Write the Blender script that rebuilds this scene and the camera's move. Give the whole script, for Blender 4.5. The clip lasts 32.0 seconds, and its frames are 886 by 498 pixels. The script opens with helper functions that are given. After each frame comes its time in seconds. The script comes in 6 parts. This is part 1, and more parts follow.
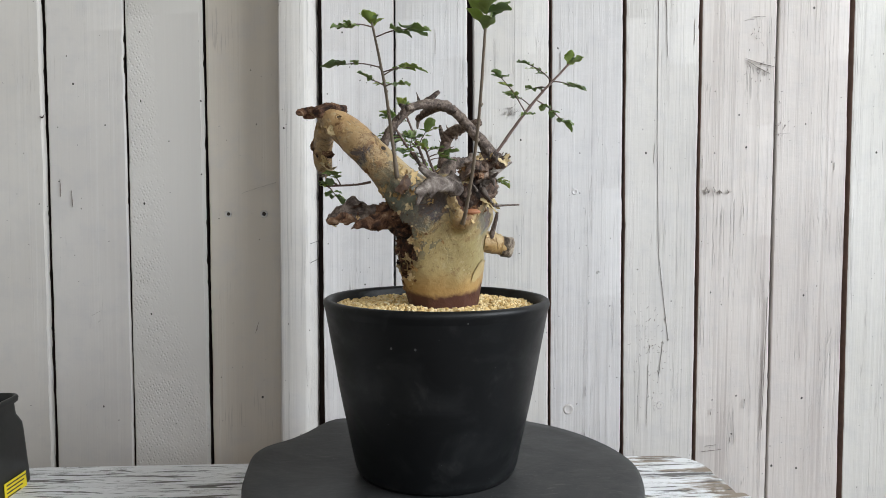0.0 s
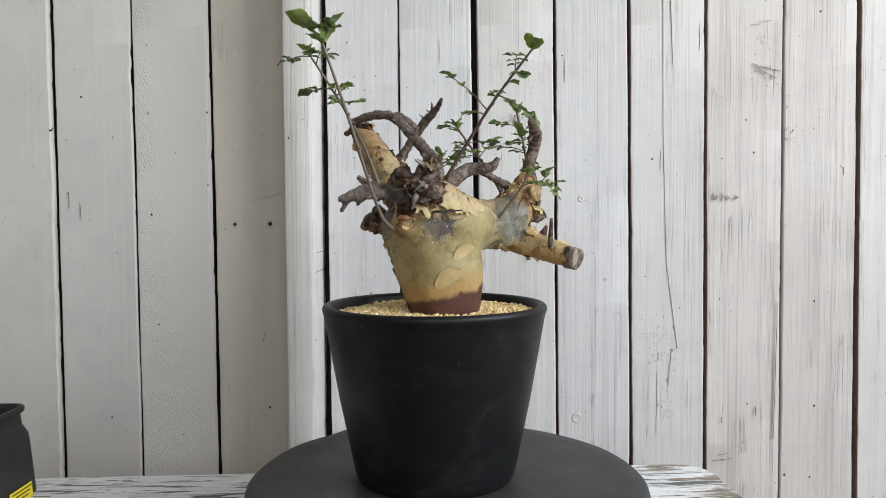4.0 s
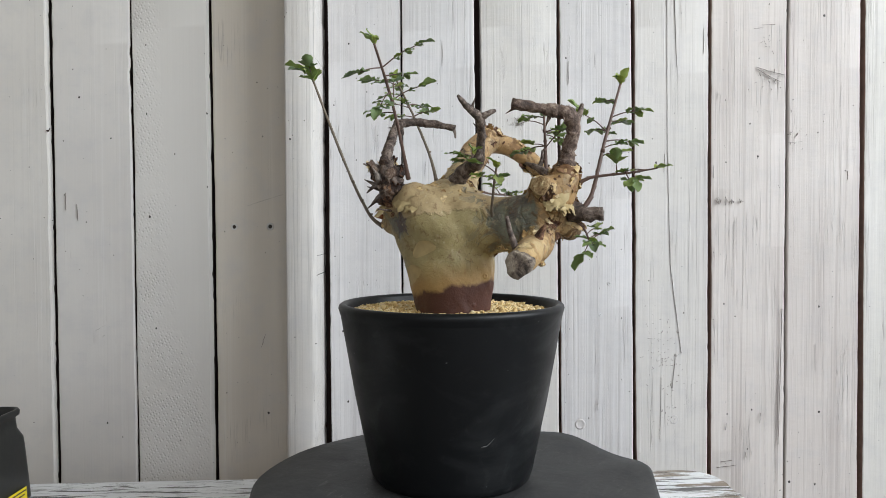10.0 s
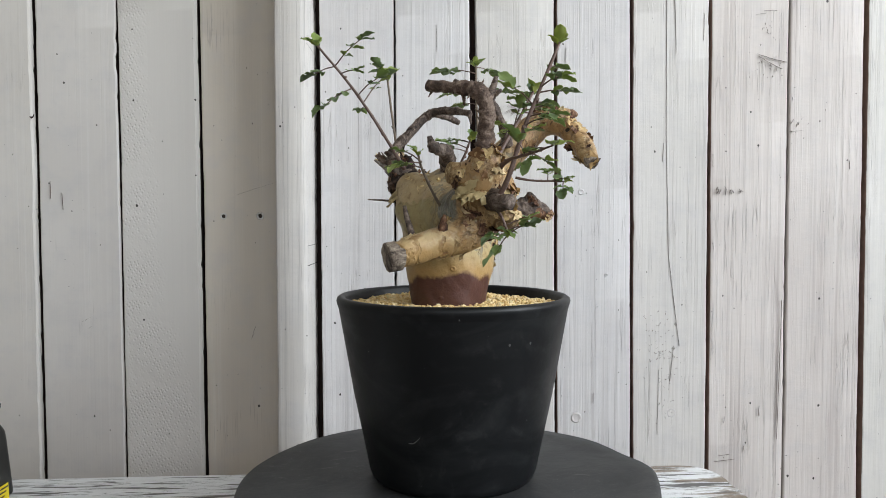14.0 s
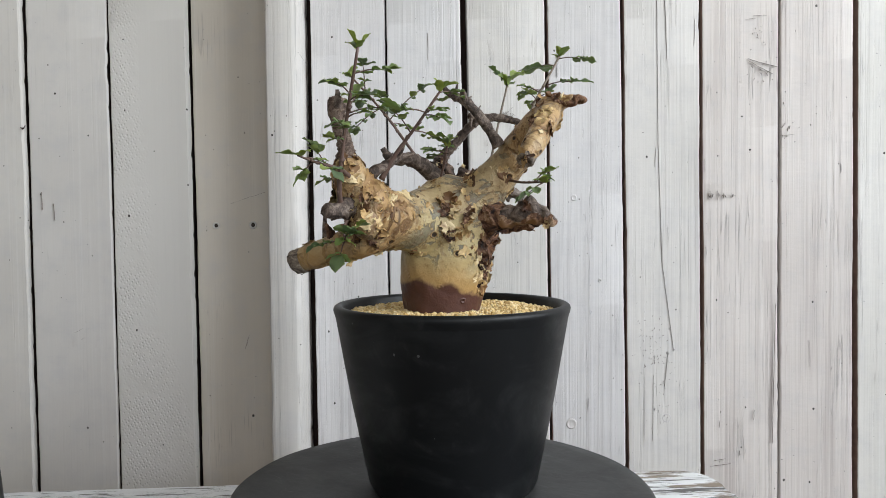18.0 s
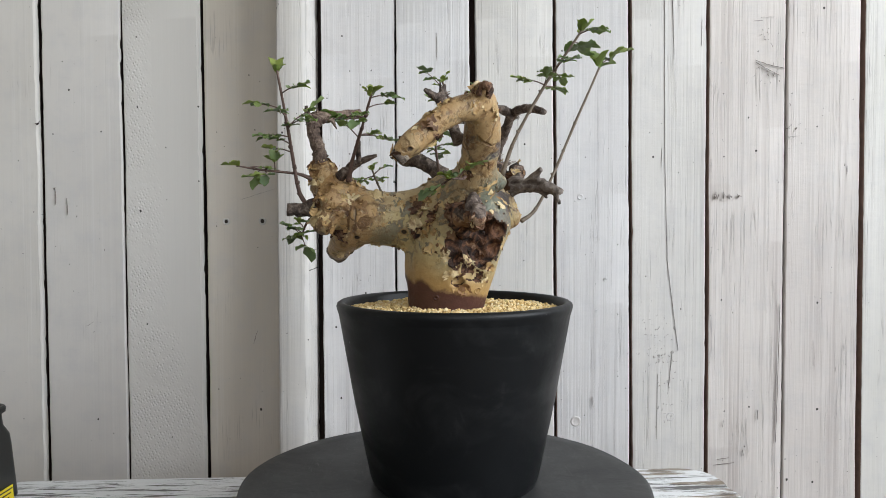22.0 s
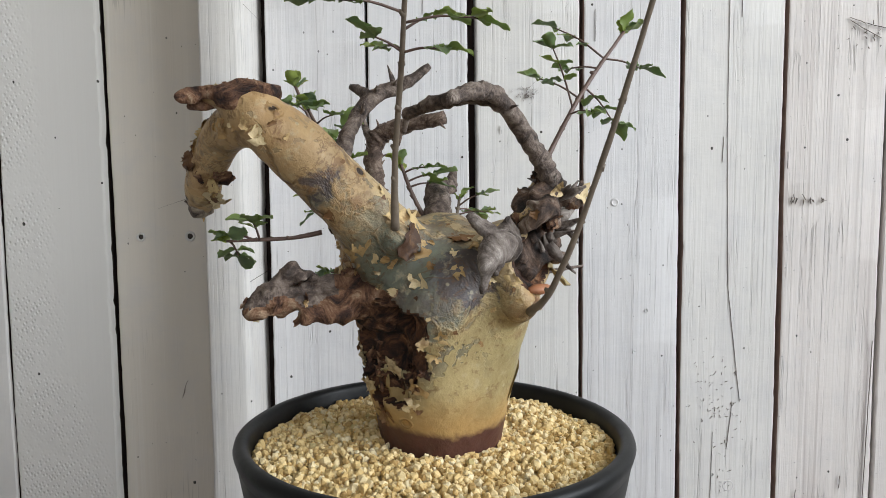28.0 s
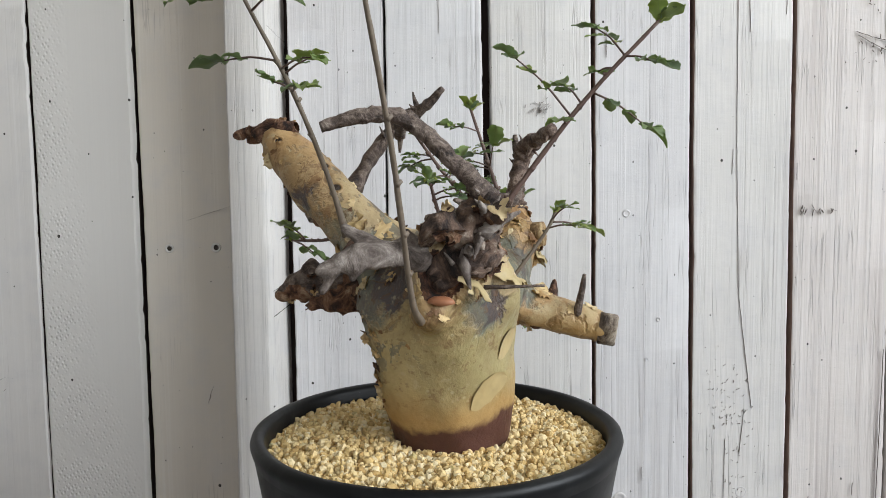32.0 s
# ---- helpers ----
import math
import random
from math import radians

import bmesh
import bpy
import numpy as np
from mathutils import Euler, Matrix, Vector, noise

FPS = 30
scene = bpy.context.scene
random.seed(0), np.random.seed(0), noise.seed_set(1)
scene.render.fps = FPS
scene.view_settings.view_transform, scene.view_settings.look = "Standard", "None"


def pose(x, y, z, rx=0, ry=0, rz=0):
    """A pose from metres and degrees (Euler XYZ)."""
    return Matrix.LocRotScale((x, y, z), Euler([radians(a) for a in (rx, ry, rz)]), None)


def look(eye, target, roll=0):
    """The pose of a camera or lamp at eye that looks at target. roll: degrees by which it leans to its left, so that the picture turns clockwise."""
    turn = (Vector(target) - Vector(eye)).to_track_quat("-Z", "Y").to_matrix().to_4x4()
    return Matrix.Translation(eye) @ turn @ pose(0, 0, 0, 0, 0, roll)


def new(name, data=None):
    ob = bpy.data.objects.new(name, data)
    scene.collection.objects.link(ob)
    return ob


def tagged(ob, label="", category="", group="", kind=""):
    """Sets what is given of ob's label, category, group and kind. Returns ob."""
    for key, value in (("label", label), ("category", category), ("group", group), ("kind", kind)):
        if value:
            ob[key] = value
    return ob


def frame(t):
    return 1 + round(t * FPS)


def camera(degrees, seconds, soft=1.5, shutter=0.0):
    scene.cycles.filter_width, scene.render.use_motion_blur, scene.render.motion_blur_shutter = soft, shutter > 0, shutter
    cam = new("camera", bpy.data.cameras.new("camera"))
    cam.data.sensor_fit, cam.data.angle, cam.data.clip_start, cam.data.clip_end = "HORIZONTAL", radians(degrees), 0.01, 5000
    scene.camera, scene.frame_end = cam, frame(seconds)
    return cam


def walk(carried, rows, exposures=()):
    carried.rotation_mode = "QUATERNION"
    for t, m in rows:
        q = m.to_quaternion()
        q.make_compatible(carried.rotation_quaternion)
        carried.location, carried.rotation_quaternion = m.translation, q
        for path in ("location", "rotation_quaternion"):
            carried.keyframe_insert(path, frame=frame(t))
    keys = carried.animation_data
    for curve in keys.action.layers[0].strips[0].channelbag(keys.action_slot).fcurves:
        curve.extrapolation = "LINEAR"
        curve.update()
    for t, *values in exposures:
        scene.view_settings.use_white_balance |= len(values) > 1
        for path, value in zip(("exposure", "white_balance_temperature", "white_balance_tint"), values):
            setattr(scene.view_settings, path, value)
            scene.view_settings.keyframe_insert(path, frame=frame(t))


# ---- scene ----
cam = camera(60.65, 32.0, 0.6, 0.0)
PATH = [
    (0.0, pose(-0.0151, -0.5591, 0.2072, 86.67, -0.23, -1.38)),
    (0.5, pose(-0.0145, -0.5580, 0.2063, 86.85, -0.20, -1.23)),
    (1.0, pose(-0.0144, -0.5641, 0.2081, 87.12, -0.08, -1.01)),
    (1.5, pose(-0.0122, -0.5634, 0.2069, 87.25, 0.03, -0.73)),
    (2.0, pose(-0.0096, -0.5645, 0.2064, 87.39, 0.19, -0.52)),
    (2.5, pose(-0.0094, -0.5630, 0.2061, 87.50, 0.27, -0.38)),
    (3.0, pose(-0.0084, -0.5614, 0.2055, 87.50, 0.31, -0.34)),
    (3.5, pose(-0.0067, -0.5592, 0.2050, 87.49, 0.31, -0.31)),
    (5.5, pose(-0.0038, -0.5550, 0.1972, 87.85, 0.32, -0.58)),
    (6.0, pose(-0.0068, -0.5541, 0.1963, 87.85, 0.33, -0.70)),
    (6.5, pose(-0.0068, -0.5511, 0.1949, 87.86, 0.27, -0.83)),
    (7.0, pose(-0.0061, -0.5499, 0.1953, 87.82, 0.25, -0.93)),
    (7.5, pose(-0.0061, -0.5498, 0.1948, 87.85, 0.26, -1.02)),
    (8.0, pose(-0.0076, -0.5496, 0.1939, 87.94, 0.25, -1.02)),
    (8.5, pose(-0.0104, -0.5487, 0.1939, 88.06, 0.19, -0.96)),
    (9.0, pose(-0.0125, -0.5444, 0.1945, 88.24, 0.09, -0.92)),
    (9.5, pose(-0.0153, -0.5440, 0.1948, 88.36, 0.08, -0.91)),
    (10.0, pose(-0.0165, -0.5479, 0.1949, 88.34, 0.10, -0.89)),
    (10.5, pose(-0.0158, -0.5479, 0.1949, 88.36, 0.18, -0.86)),
    (11.0, pose(-0.0126, -0.5442, 0.1953, 88.25, 0.18, -0.78)),
    (11.5, pose(-0.0106, -0.5434, 0.1969, 88.00, 0.18, -0.71)),
    (12.0, pose(-0.0086, -0.5371, 0.2000, 87.58, 0.10, -0.48)),
    (12.5, pose(-0.0069, -0.5317, 0.1973, 87.57, -0.01, -0.40)),
    (13.0, pose(-0.0143, -0.5296, 0.1970, 87.54, -0.07, -0.87)),
    (13.5, pose(-0.0151, -0.5299, 0.1961, 87.56, -0.06, -0.98)),
    (14.0, pose(-0.0140, -0.5301, 0.1952, 87.55, -0.02, -1.19)),
    (14.5, pose(-0.0142, -0.5287, 0.1949, 87.61, 0.05, -1.26)),
    (16.5, pose(-0.0104, -0.5302, 0.1940, 87.98, 0.41, -1.77)),
    (17.0, pose(-0.0106, -0.5303, 0.1953, 88.10, 0.48, -1.67)),
    (17.5, pose(-0.0118, -0.5302, 0.1955, 88.09, 0.50, -1.56)),
    (18.0, pose(-0.0111, -0.5294, 0.1952, 88.09, 0.55, -1.52)),
    (18.5, pose(-0.0110, -0.5296, 0.1949, 88.04, 0.60, -1.44)),
    (19.0, pose(-0.0085, -0.5304, 0.1948, 88.02, 0.66, -1.27)),
    (19.5, pose(-0.0057, -0.5363, 0.1957, 88.04, 0.64, -1.20)),
    (20.0, pose(-0.0031, -0.5376, 0.1961, 88.04, 0.59, -1.15)),
    (20.5, pose(-0.0031, -0.5382, 0.1954, 88.05, 0.46, -1.11)),
    (21.0, pose(-0.0064, -0.5401, 0.1951, 88.07, 0.28, -1.02)),
    (21.5, pose(-0.0087, -0.5376, 0.1940, 88.00, 0.13, -0.92)),
    (22.0, pose(-0.0099, -0.5379, 0.1946, 87.97, 0.03, -0.89)),
    (22.5, pose(-0.0100, -0.5368, 0.1945, 87.84, -0.10, -0.93)),
    (23.0, pose(-0.0112, -0.5317, 0.1944, 87.55, -0.19, -1.03)),
    (23.5, pose(-0.0139, -0.5016, 0.2047, 87.15, -0.23, -1.05)),
    (24.0, pose(-0.0181, -0.4535, 0.2210, 86.79, -0.22, -1.16)),
    (24.5, pose(-0.0178, -0.3986, 0.2320, 86.34, -0.16, -1.33)),
    (25.0, pose(-0.0126, -0.3558, 0.2371, 85.87, -0.00, -1.46)),
    (25.5, pose(-0.0122, -0.3347, 0.2404, 85.49, 0.01, -1.57)),
    (27.5, pose(-0.0098, -0.3099, 0.2434, 84.63, 0.24, -1.77)),
    (28.0, pose(-0.0111, -0.3192, 0.2435, 84.74, 0.27, -2.14)),
    (28.5, pose(-0.0112, -0.3342, 0.2447, 84.89, 0.34, -2.28)),
    (29.0, pose(-0.0102, -0.3440, 0.2463, 85.09, 0.46, -2.23)),
    (29.5, pose(-0.0098, -0.3476, 0.2478, 85.24, 0.62, -1.92)),
    (30.0, pose(-0.0111, -0.3479, 0.2475, 85.30, 0.70, -1.51)),
    (30.5, pose(-0.0093, -0.3437, 0.2461, 85.33, 0.78, -1.10)),
    (31.0, pose(-0.0069, -0.3390, 0.2453, 85.32, 0.80, -0.87)),
    (31.5, pose(-0.0066, -0.3367, 0.2444, 85.39, 0.71, -0.76)),
    (32.0, pose(-0.0077, -0.3398, 0.2446, 85.60, 0.54, -0.58)),
]
TURN = [
    (0.0, 0.0), (0.5, -6.0), (1.0, -12.1), (1.5, -18.2), (2.0, -24.2), (2.5, -30.3), (3.0, -36.4), (3.5, -42.8), (5.5, -69.0), (6.0, -75.0), (6.5, -80.8), (7.0, -86.9), (7.5, -93.3), (8.0, -99.6), (8.5, -105.6), (9.0, -111.3), (9.5, -117.0), (10.0, -122.8), (10.5, -128.5), (11.0, -133.8), (11.5, -138.6), (12.0, -143.1), (12.5, -148.0), (13.0, -153.3), (13.5, -159.4), (14.0, -166.0), (14.5, -172.9), (16.5, -201.2), (17.0, -207.7), (17.5, -214.0), (18.0, -220.2), (18.5, -226.0), (19.0, -231.5), (19.5, -237.1), (20.0, -242.9), (20.5, -248.8), (21.0, -254.9), (21.5, -260.9), (22.0, -267.0), (22.5, -272.8), (23.0, -278.4), (23.5, -283.9), (24.0, -289.4), (24.5, -294.8), (25.0, -300.3), (25.5, -306.0), (27.5, -331.9), (28.0, -338.0), (28.5, -343.8), (29.0, -349.7), (29.5, -355.7), (30.0, -361.8), (30.5, -367.8), (31.0, -373.4), (31.5, -378.7), (32.0, -383.9),
]
walk(cam, PATH, [(0.0, 0.0), (32.0, 0.0)])

# ---- light: a wide window beside the camera, daylight through it, and an added front fill ----
world = bpy.data.worlds.new("world")
scene.world = world
world.use_nodes = True
_wn = world.node_tree
_sky = _wn.nodes.new("ShaderNodeTexSky")
_sky.sky_type, _sky.sun_disc = "NISHITA", False
_sky.sun_elevation, _sky.sun_rotation = radians(56), radians(126)
_wn.links.new(_sky.outputs[0], _wn.nodes["Background"].inputs[0])
_wn.nodes["Background"].inputs[1].default_value = 0.12


def area_lamp(name, m, sx, sy, watts, colour):
    d = bpy.data.lights.new(name, "AREA")
    d.shape, d.size, d.size_y, d.energy, d.color = "RECTANGLE", sx, sy, watts, colour
    ob = new(name, d)
    ob.matrix_world = m
    return ob


area_lamp("window_daylight", look((1.56, -1.05, 1.00), (0.0, -0.90, 0.50)), 1.85, 1.25, 60.0, (0.915, 0.962, 1.0))
# Added fill from the front, no known source; lifts the shaded left boards.
area_lamp("front_fill_light", look((0.2, -2.36, 0.9), (0.2, 0.0, 0.6)), 1.6, 1.0, 12.5, (0.965, 0.966, 0.96))
sun = new("sun", bpy.data.lights.new("sun", "SUN"))
sun.data.energy, sun.data.angle, sun.data.color = 0.6, radians(14), (1.0, 0.96, 0.9)
sun.matrix_world = look((2.2, -1.6, 4.0), (0, 0, 0))


# ---- materials ----
class Nodes:
    """Short hand for a material's node tree."""

    def __init__(self, name):
        self.mat = bpy.data.materials.new(name)
        self.mat.use_nodes = True
        self.nt = self.mat.node_tree
        self.bsdf = self.nt.nodes["Principled BSDF"]

    def add(self, kind, **sockets):
        n = self.nt.nodes.new(kind)
        for k, v in sockets.items():
            self.put(n.inputs[k.replace("_", " ")], v)
        return n

    def put(self, socket, v):
        if hasattr(v, "is_output"):
            self.nt.links.new(v, socket)
        else:
            socket.default_value = v

    def coords(self, scale=(1, 1, 1), offset=None):
        tc = self.nt.nodes.new("ShaderNodeTexCoord")
        mp = self.nt.nodes.new("ShaderNodeMapping")
        mp.inputs["Scale"].default_value = scale
        self.nt.links.new(tc.outputs["Object"], mp.inputs["Vector"])
        if offset is not None:
            self.nt.links.new(offset, mp.inputs["Location"])
        return mp.outputs[0]

    def random(self):
        return self.nt.nodes.new("ShaderNodeObjectInfo").outputs["Random"]

    def noise(self, scale, vec=None, detail=4, rough=0.55, dist=0.0):
        n = self.add("ShaderNodeTexNoise", Scale=scale, Detail=detail, Roughness=rough, Distortion=dist)
        if vec is not None:
            self.nt.links.new(vec, n.inputs["Vector"])
        return n.outputs["Fac"]

    def voronoi(self, scale, vec=None, feature="F1", rand=1.0):
        n = self.add("ShaderNodeTexVoronoi", Scale=scale, Randomness=rand)
        n.feature = feature
        if vec is not None:
            self.nt.links.new(vec, n.inputs["Vector"])
        return n.outputs["Distance"]

    def specks(self, scale, offset=None, small=0.010, large=0.045, share=0.5):
        """Round specks of uneven size on an upright board, one at most to a cell."""
        x, y, z = self.xyz(self.coords((1, 1, 0.8), offset))
        v = self.nt.nodes.new("ShaderNodeCombineXYZ")
        self.put(v.inputs[0], x)
        self.put(v.inputs[1], z)
        n = self.add("ShaderNodeTexVoronoi", Scale=scale)
        n.voronoi_dimensions = "2D"
        self.nt.links.new(v.outputs[0], n.inputs["Vector"])
        s = self.nt.nodes.new("ShaderNodeSeparateColor")
        self.nt.links.new(n.outputs["Color"], s.inputs[0])
        size = self.math("MULTIPLY_ADD", self.math("POWER", s.outputs[1], 3.0), large - small, small)
        inside = self.math("LESS_THAN", self.math("ADD", n.outputs["Distance"], self.math("MULTIPLY", self.noise(600.0, self.coords(), 2), 0.026)), self.math("ADD", size, 0.010))
        return self.math("MULTIPLY", inside, self.math("LESS_THAN", s.outputs[0], share))

    def ramp(self, fac, stops, mode="LINEAR"):
        n = self.nt.nodes.new("ShaderNodeValToRGB")
        n.color_ramp.interpolation = mode
        e = n.color_ramp.elements
        while len(e) < len(stops):
            e.new(0.5)
        for el, (pos, c) in zip(e, stops):
            el.position = pos
            el.color = (*c, 1) if isinstance(c, tuple) else (c, c, c, 1)
        self.nt.links.new(fac, n.inputs[0])
        return n.outputs[0]

    def mix(self, fac, a, b, blend="MIX"):
        n = self.nt.nodes.new("ShaderNodeMix")
        n.data_type, n.blend_type = "RGBA", blend
        for s, v in ((n.inputs[0], fac), (n.inputs[6], a), (n.inputs[7], b)):
            if isinstance(v, tuple) and len(v) == 3:
                v = (*v, 1)
            self.put(s, v)
        return n.outputs[2]

    def math(self, op, a, b=0.0, c=0.0):
        n = self.nt.nodes.new("ShaderNodeMath")
        n.operation = op
        for s, v in zip(n.inputs, (a, b, c)):
            self.put(s, v)
        return n.outputs[0]

    def xyz(self, vec):
        n = self.nt.nodes.new("ShaderNodeSeparateXYZ")
        self.nt.links.new(vec, n.inputs[0])
        return n.outputs

    def bump(self, height, strength=0.3, dist=0.001, normal=None):
        n = self.add("ShaderNodeBump", Strength=strength, Distance=dist)
        self.nt.links.new(height, n.inputs["Height"])
        if normal is not None:
            self.nt.links.new(normal, n.inputs["Normal"])
        return n.outputs[0]

    def done(self, colour, rough=0.6, normal=None, metal=0.0, spec=0.5):
        if isinstance(colour, tuple) and len(colour) == 3:
            colour = (*colour, 1)
        self.put(self.bsdf.inputs["Base Color"], colour)
        self.put(self.bsdf.inputs["Roughness"], rough)
        self.put(self.bsdf.inputs["Metallic"], metal)
        self.put(self.bsdf.inputs["Specular IOR Level"], spec)
        if normal is not None:
            self.put(self.bsdf.inputs["Normal"], normal)
        return self.mat


def painted_board(name, low, high, streak, chips, relief=0.6, tone=(0.40, 0.37, 0.365)):
    """White-painted softwood: long streaks where the grain shows through, raised grain, worn hairline cracks and specks."""
    n = Nodes(name)
    r = n.random()
    off = n.nt.nodes.new("ShaderNodeCombineXYZ")
    n.put(off.inputs[0], n.math("MULTIPLY", r, 37.0))
    n.put(off.inputs[2], n.math("MULTIPLY", r, 11.0))
    o = off.outputs[0]
    flat = n.coords((1, 1, 1), o)
    bend = n.noise(1.0, n.coords((9, 9, 5), o), 2, 0.5)
    g1 = n.noise(1.0, n.coords((190, 190, 1.7), o), 5, 0.62, 0.25)
    g2 = n.noise(1.0, n.coords((520, 520, 3.2), o), 3, 0.6)
    broad = n.noise(5.0, flat, 3, 0.5)
    cloud = n.noise(34.0, flat, 4, 0.6)
    base = n.mix(n.ramp(broad, [(0.3, 0.0), (0.7, 1.0)]), low, high)
    # bands along the board in which the grain shows
    some = n.ramp(n.math("ADD", n.math("MULTIPLY", n.noise(1.0, n.coords((34, 34, 1.1), o), 3, 0.6), 0.8), n.math("MULTIPLY", bend, 0.2)), [(0.42, 0.05), (0.60, 1.0)])
    base = n.mix(n.math("MULTIPLY", n.math("MULTIPLY", n.ramp(g1, [(0.36, 1.0), (0.50, 0.0)]), some), streak), base, tone)
    hair = n.ramp(n.noise(1.0, n.coords((430, 430, 2.0), o), 3, 0.62, 0.3), [(0.36, 1.0), (0.41, 0.0)])
    base = n.mix(n.math("MULTIPLY", n.math("MULTIPLY", hair, streak * 0.75), n.math("MULTIPLY", some, n.ramp(cloud, [(0.40, 0.15), (0.62, 1.0)]))), base, (0.25, 0.215, 0.205))
    lift = n.math("MULTIPLY", n.ramp(g1, [(0.56, 0.0), (0.72, 1.0)]), 0.4)
    base = n.mix(n.math("MULTIPLY", lift, some), base, (0.80, 0.80, 0.80))
    cross = n.ramp(n.noise(1.0, n.coords((38, 38, 420), o), 3, 0.6), [(0.56, 0.0), (0.70, 1.0)])
    base = n.mix(n.math("MULTIPLY", n.math("MULTIPLY", cross, n.ramp(cloud, [(0.45, 0.0), (0.6, 1.0)])), 0.16), base, (0.50, 0.48, 0.48))
    base = n.mix(n.math("MULTIPLY", n.ramp(cloud, [(0.47, 0.0), (0.68, 1.0)]), 0.24), base, (0.50, 0.505, 0.53))
    tint = n.ramp(r, [(0.0, (0.95, 0.94, 0.945)), (0.35, (1.0, 0.985, 0.965)), (0.7, (0.965, 0.975, 0.99)), (1.0, (0.96, 0.94, 0.935))])
    base = n.mix(1.0, base, tint, "MULTIPLY")
    # thin drying cracks, only here and there
    crack = n.ramp(n.noise(1.0, n.coords((55, 55, 1.1), o), 4, 0.7, 0.4), [(0.494, 0.0), (0.499, 1.0), (0.502, 1.0), (0.507, 0.0)])
    where = n.ramp(n.noise(13.0, flat, 2, 0.5), [(0.6 - chips * 0.2, 0.0), (0.68 - chips * 0.2, 1.0)])
    crack = n.math("MULTIPLY", crack, where)
    base = n.mix(n.math("MULTIPLY", crack, 0.35), base, (0.22, 0.19, 0.18))
    # pin holes and dark specks
    spot = n.math("MAXIMUM", n.specks(30.0, o, 0.014, 0.042, 0.34), n.math("MULTIPLY", n.specks(80.0, o, 0.02, 0.07, 0.12), 0.75))
    base = n.mix(spot, base, (0.05, 0.045, 0.04))
    h = n.math("ADD", n.math("MULTIPLY", n.math("MULTIPLY", g1, some), 1.0), n.math("MULTIPLY", g2, 0.35))
    h = n.math("ADD", h, n.math("MULTIPLY", n.noise(1.0, n.coords((60, 60, 160), o), 3, 0.6), 0.25))
    h = n.math("SUBTRACT", h, n.math("MULTIPLY", n.math("MULTIPLY", hair, some), 0.5))
    h = n.math("SUBTRACT", h, n.math("MULTIPLY", crack, 0.6))
    h = n.math("SUBTRACT", h, n.math("MULTIPLY", spot, 1.0))
    nm = n.bump(h, relief, 0.0014)
    return n.done(base, n.ramp(g1, [(0.3, 0.5), (0.7, 0.62)]), nm, 0.0, 0.35)


def stamped_board():
    """The same paint over a board with a band of stamped dimples."""
    n = Nodes("stamped_white_board")
    flat = n.coords()
    broad = n.noise(5.0, flat, 3, 0.5)
    base = n.mix(broad, (0.60, 0.578, 0.546), (0.68, 0.660, 0.630))
    spot = n.specks(30.0, None, 0.014, 0.042, 0.34)
    base = n.mix(spot, base, (0.05, 0.045, 0.04))
    rot = n.nt.nodes.new("ShaderNodeMapping")
    rot.inputs["Rotation"].default_value = (0.0, radians(32), 0.0)
    n.put(rot.inputs["Vector"], n.coords((1.0, 0.02, 0.8)))
    dim = n.voronoi(290.0, rot.outputs[0], "F1", 0.42)
    x, y, z = n.xyz(n.coords())
    band = n.ramp(n.math("ADD", n.math("SUBTRACT", n.math("ABSOLUTE", n.math("ADD", x, n.math("MULTIPLY_ADD", z, 0.06, 0.026))), n.math("MULTIPLY", n.math("MAXIMUM", n.math("SUBTRACT", 0.10, z), 0.0), 0.28)), n.math("MULTIPLY", n.noise(22.0, flat, 3, 0.6), 0.03)), [(0.026, 1.0), (0.052, 0.0)])
    band = n.math("MULTIPLY", band, n.ramp(n.noise(17.0, flat, 3, 0.6), [(0.40, 0.15), (0.56, 1.0)]))
    hole = n.math("MULTIPLY", n.ramp(dim, [(0.10, 0.0), (0.42, 1.0)]), band)
    g = n.noise(1.0, n.coords((150, 150, 4.0)), 5, 0.6)
    nm = n.bump(n.math("ADD", hole, n.math("MULTIPLY", g, 0.25)), 0.55, 0.0012)
    return n.done(base, 0.55, nm, 0.0, 0.35)


M_BOARD = painted_board("white_painted_board", (0.635, 0.617, 0.606), (0.722, 0.708, 0.700), 0.42, 0.4, 0.65)
M_BOARD_GRAIN = painted_board("grainy_white_board", (0.61, 0.572, 0.552), (0.71, 0.676, 0.656), 0.56, 0.5, 0.75, (0.36, 0.31, 0.30))
M_BOARD_CREAM = painted_board("cream_white_board", (0.66, 0.645, 0.61), (0.735, 0.72, 0.69), 0.25, 0.6, 0.6)
# White board next to the post: the post's brown shade is put into its colour.
M_BOARD_SHADE = painted_board("shade_tinted_white_board", (0.575, 0.53, 0.465), (0.65, 0.605, 0.54), 0.10, 0.0, 0.2)
M_BOARD_SMOOTH = painted_board("smooth_white_board", (0.60, 0.580, 0.552), (0.68, 0.662, 0.634), 0.04, 0.0, 0.15)
M_POST = painted_board("brushed_white_post", (0.59, 0.565, 0.53), (0.69, 0.665, 0.635), 0.85, 0.7, 0.55, (0.30, 0.285, 0.27))
M_BOARD_STAMP = stamped_board()


def gap_wood():
    # Red-brown wood, its colour darkened further to hold the shade inside the gaps.
    n = Nodes("shaded_gap_wood")
    g = n.noise(1.0, n.coords((200, 200, 9)), 4)
    return n.done(n.mix(g, (0.014, 0.007, 0.005), (0.046, 0.022, 0.016)), 0.85)


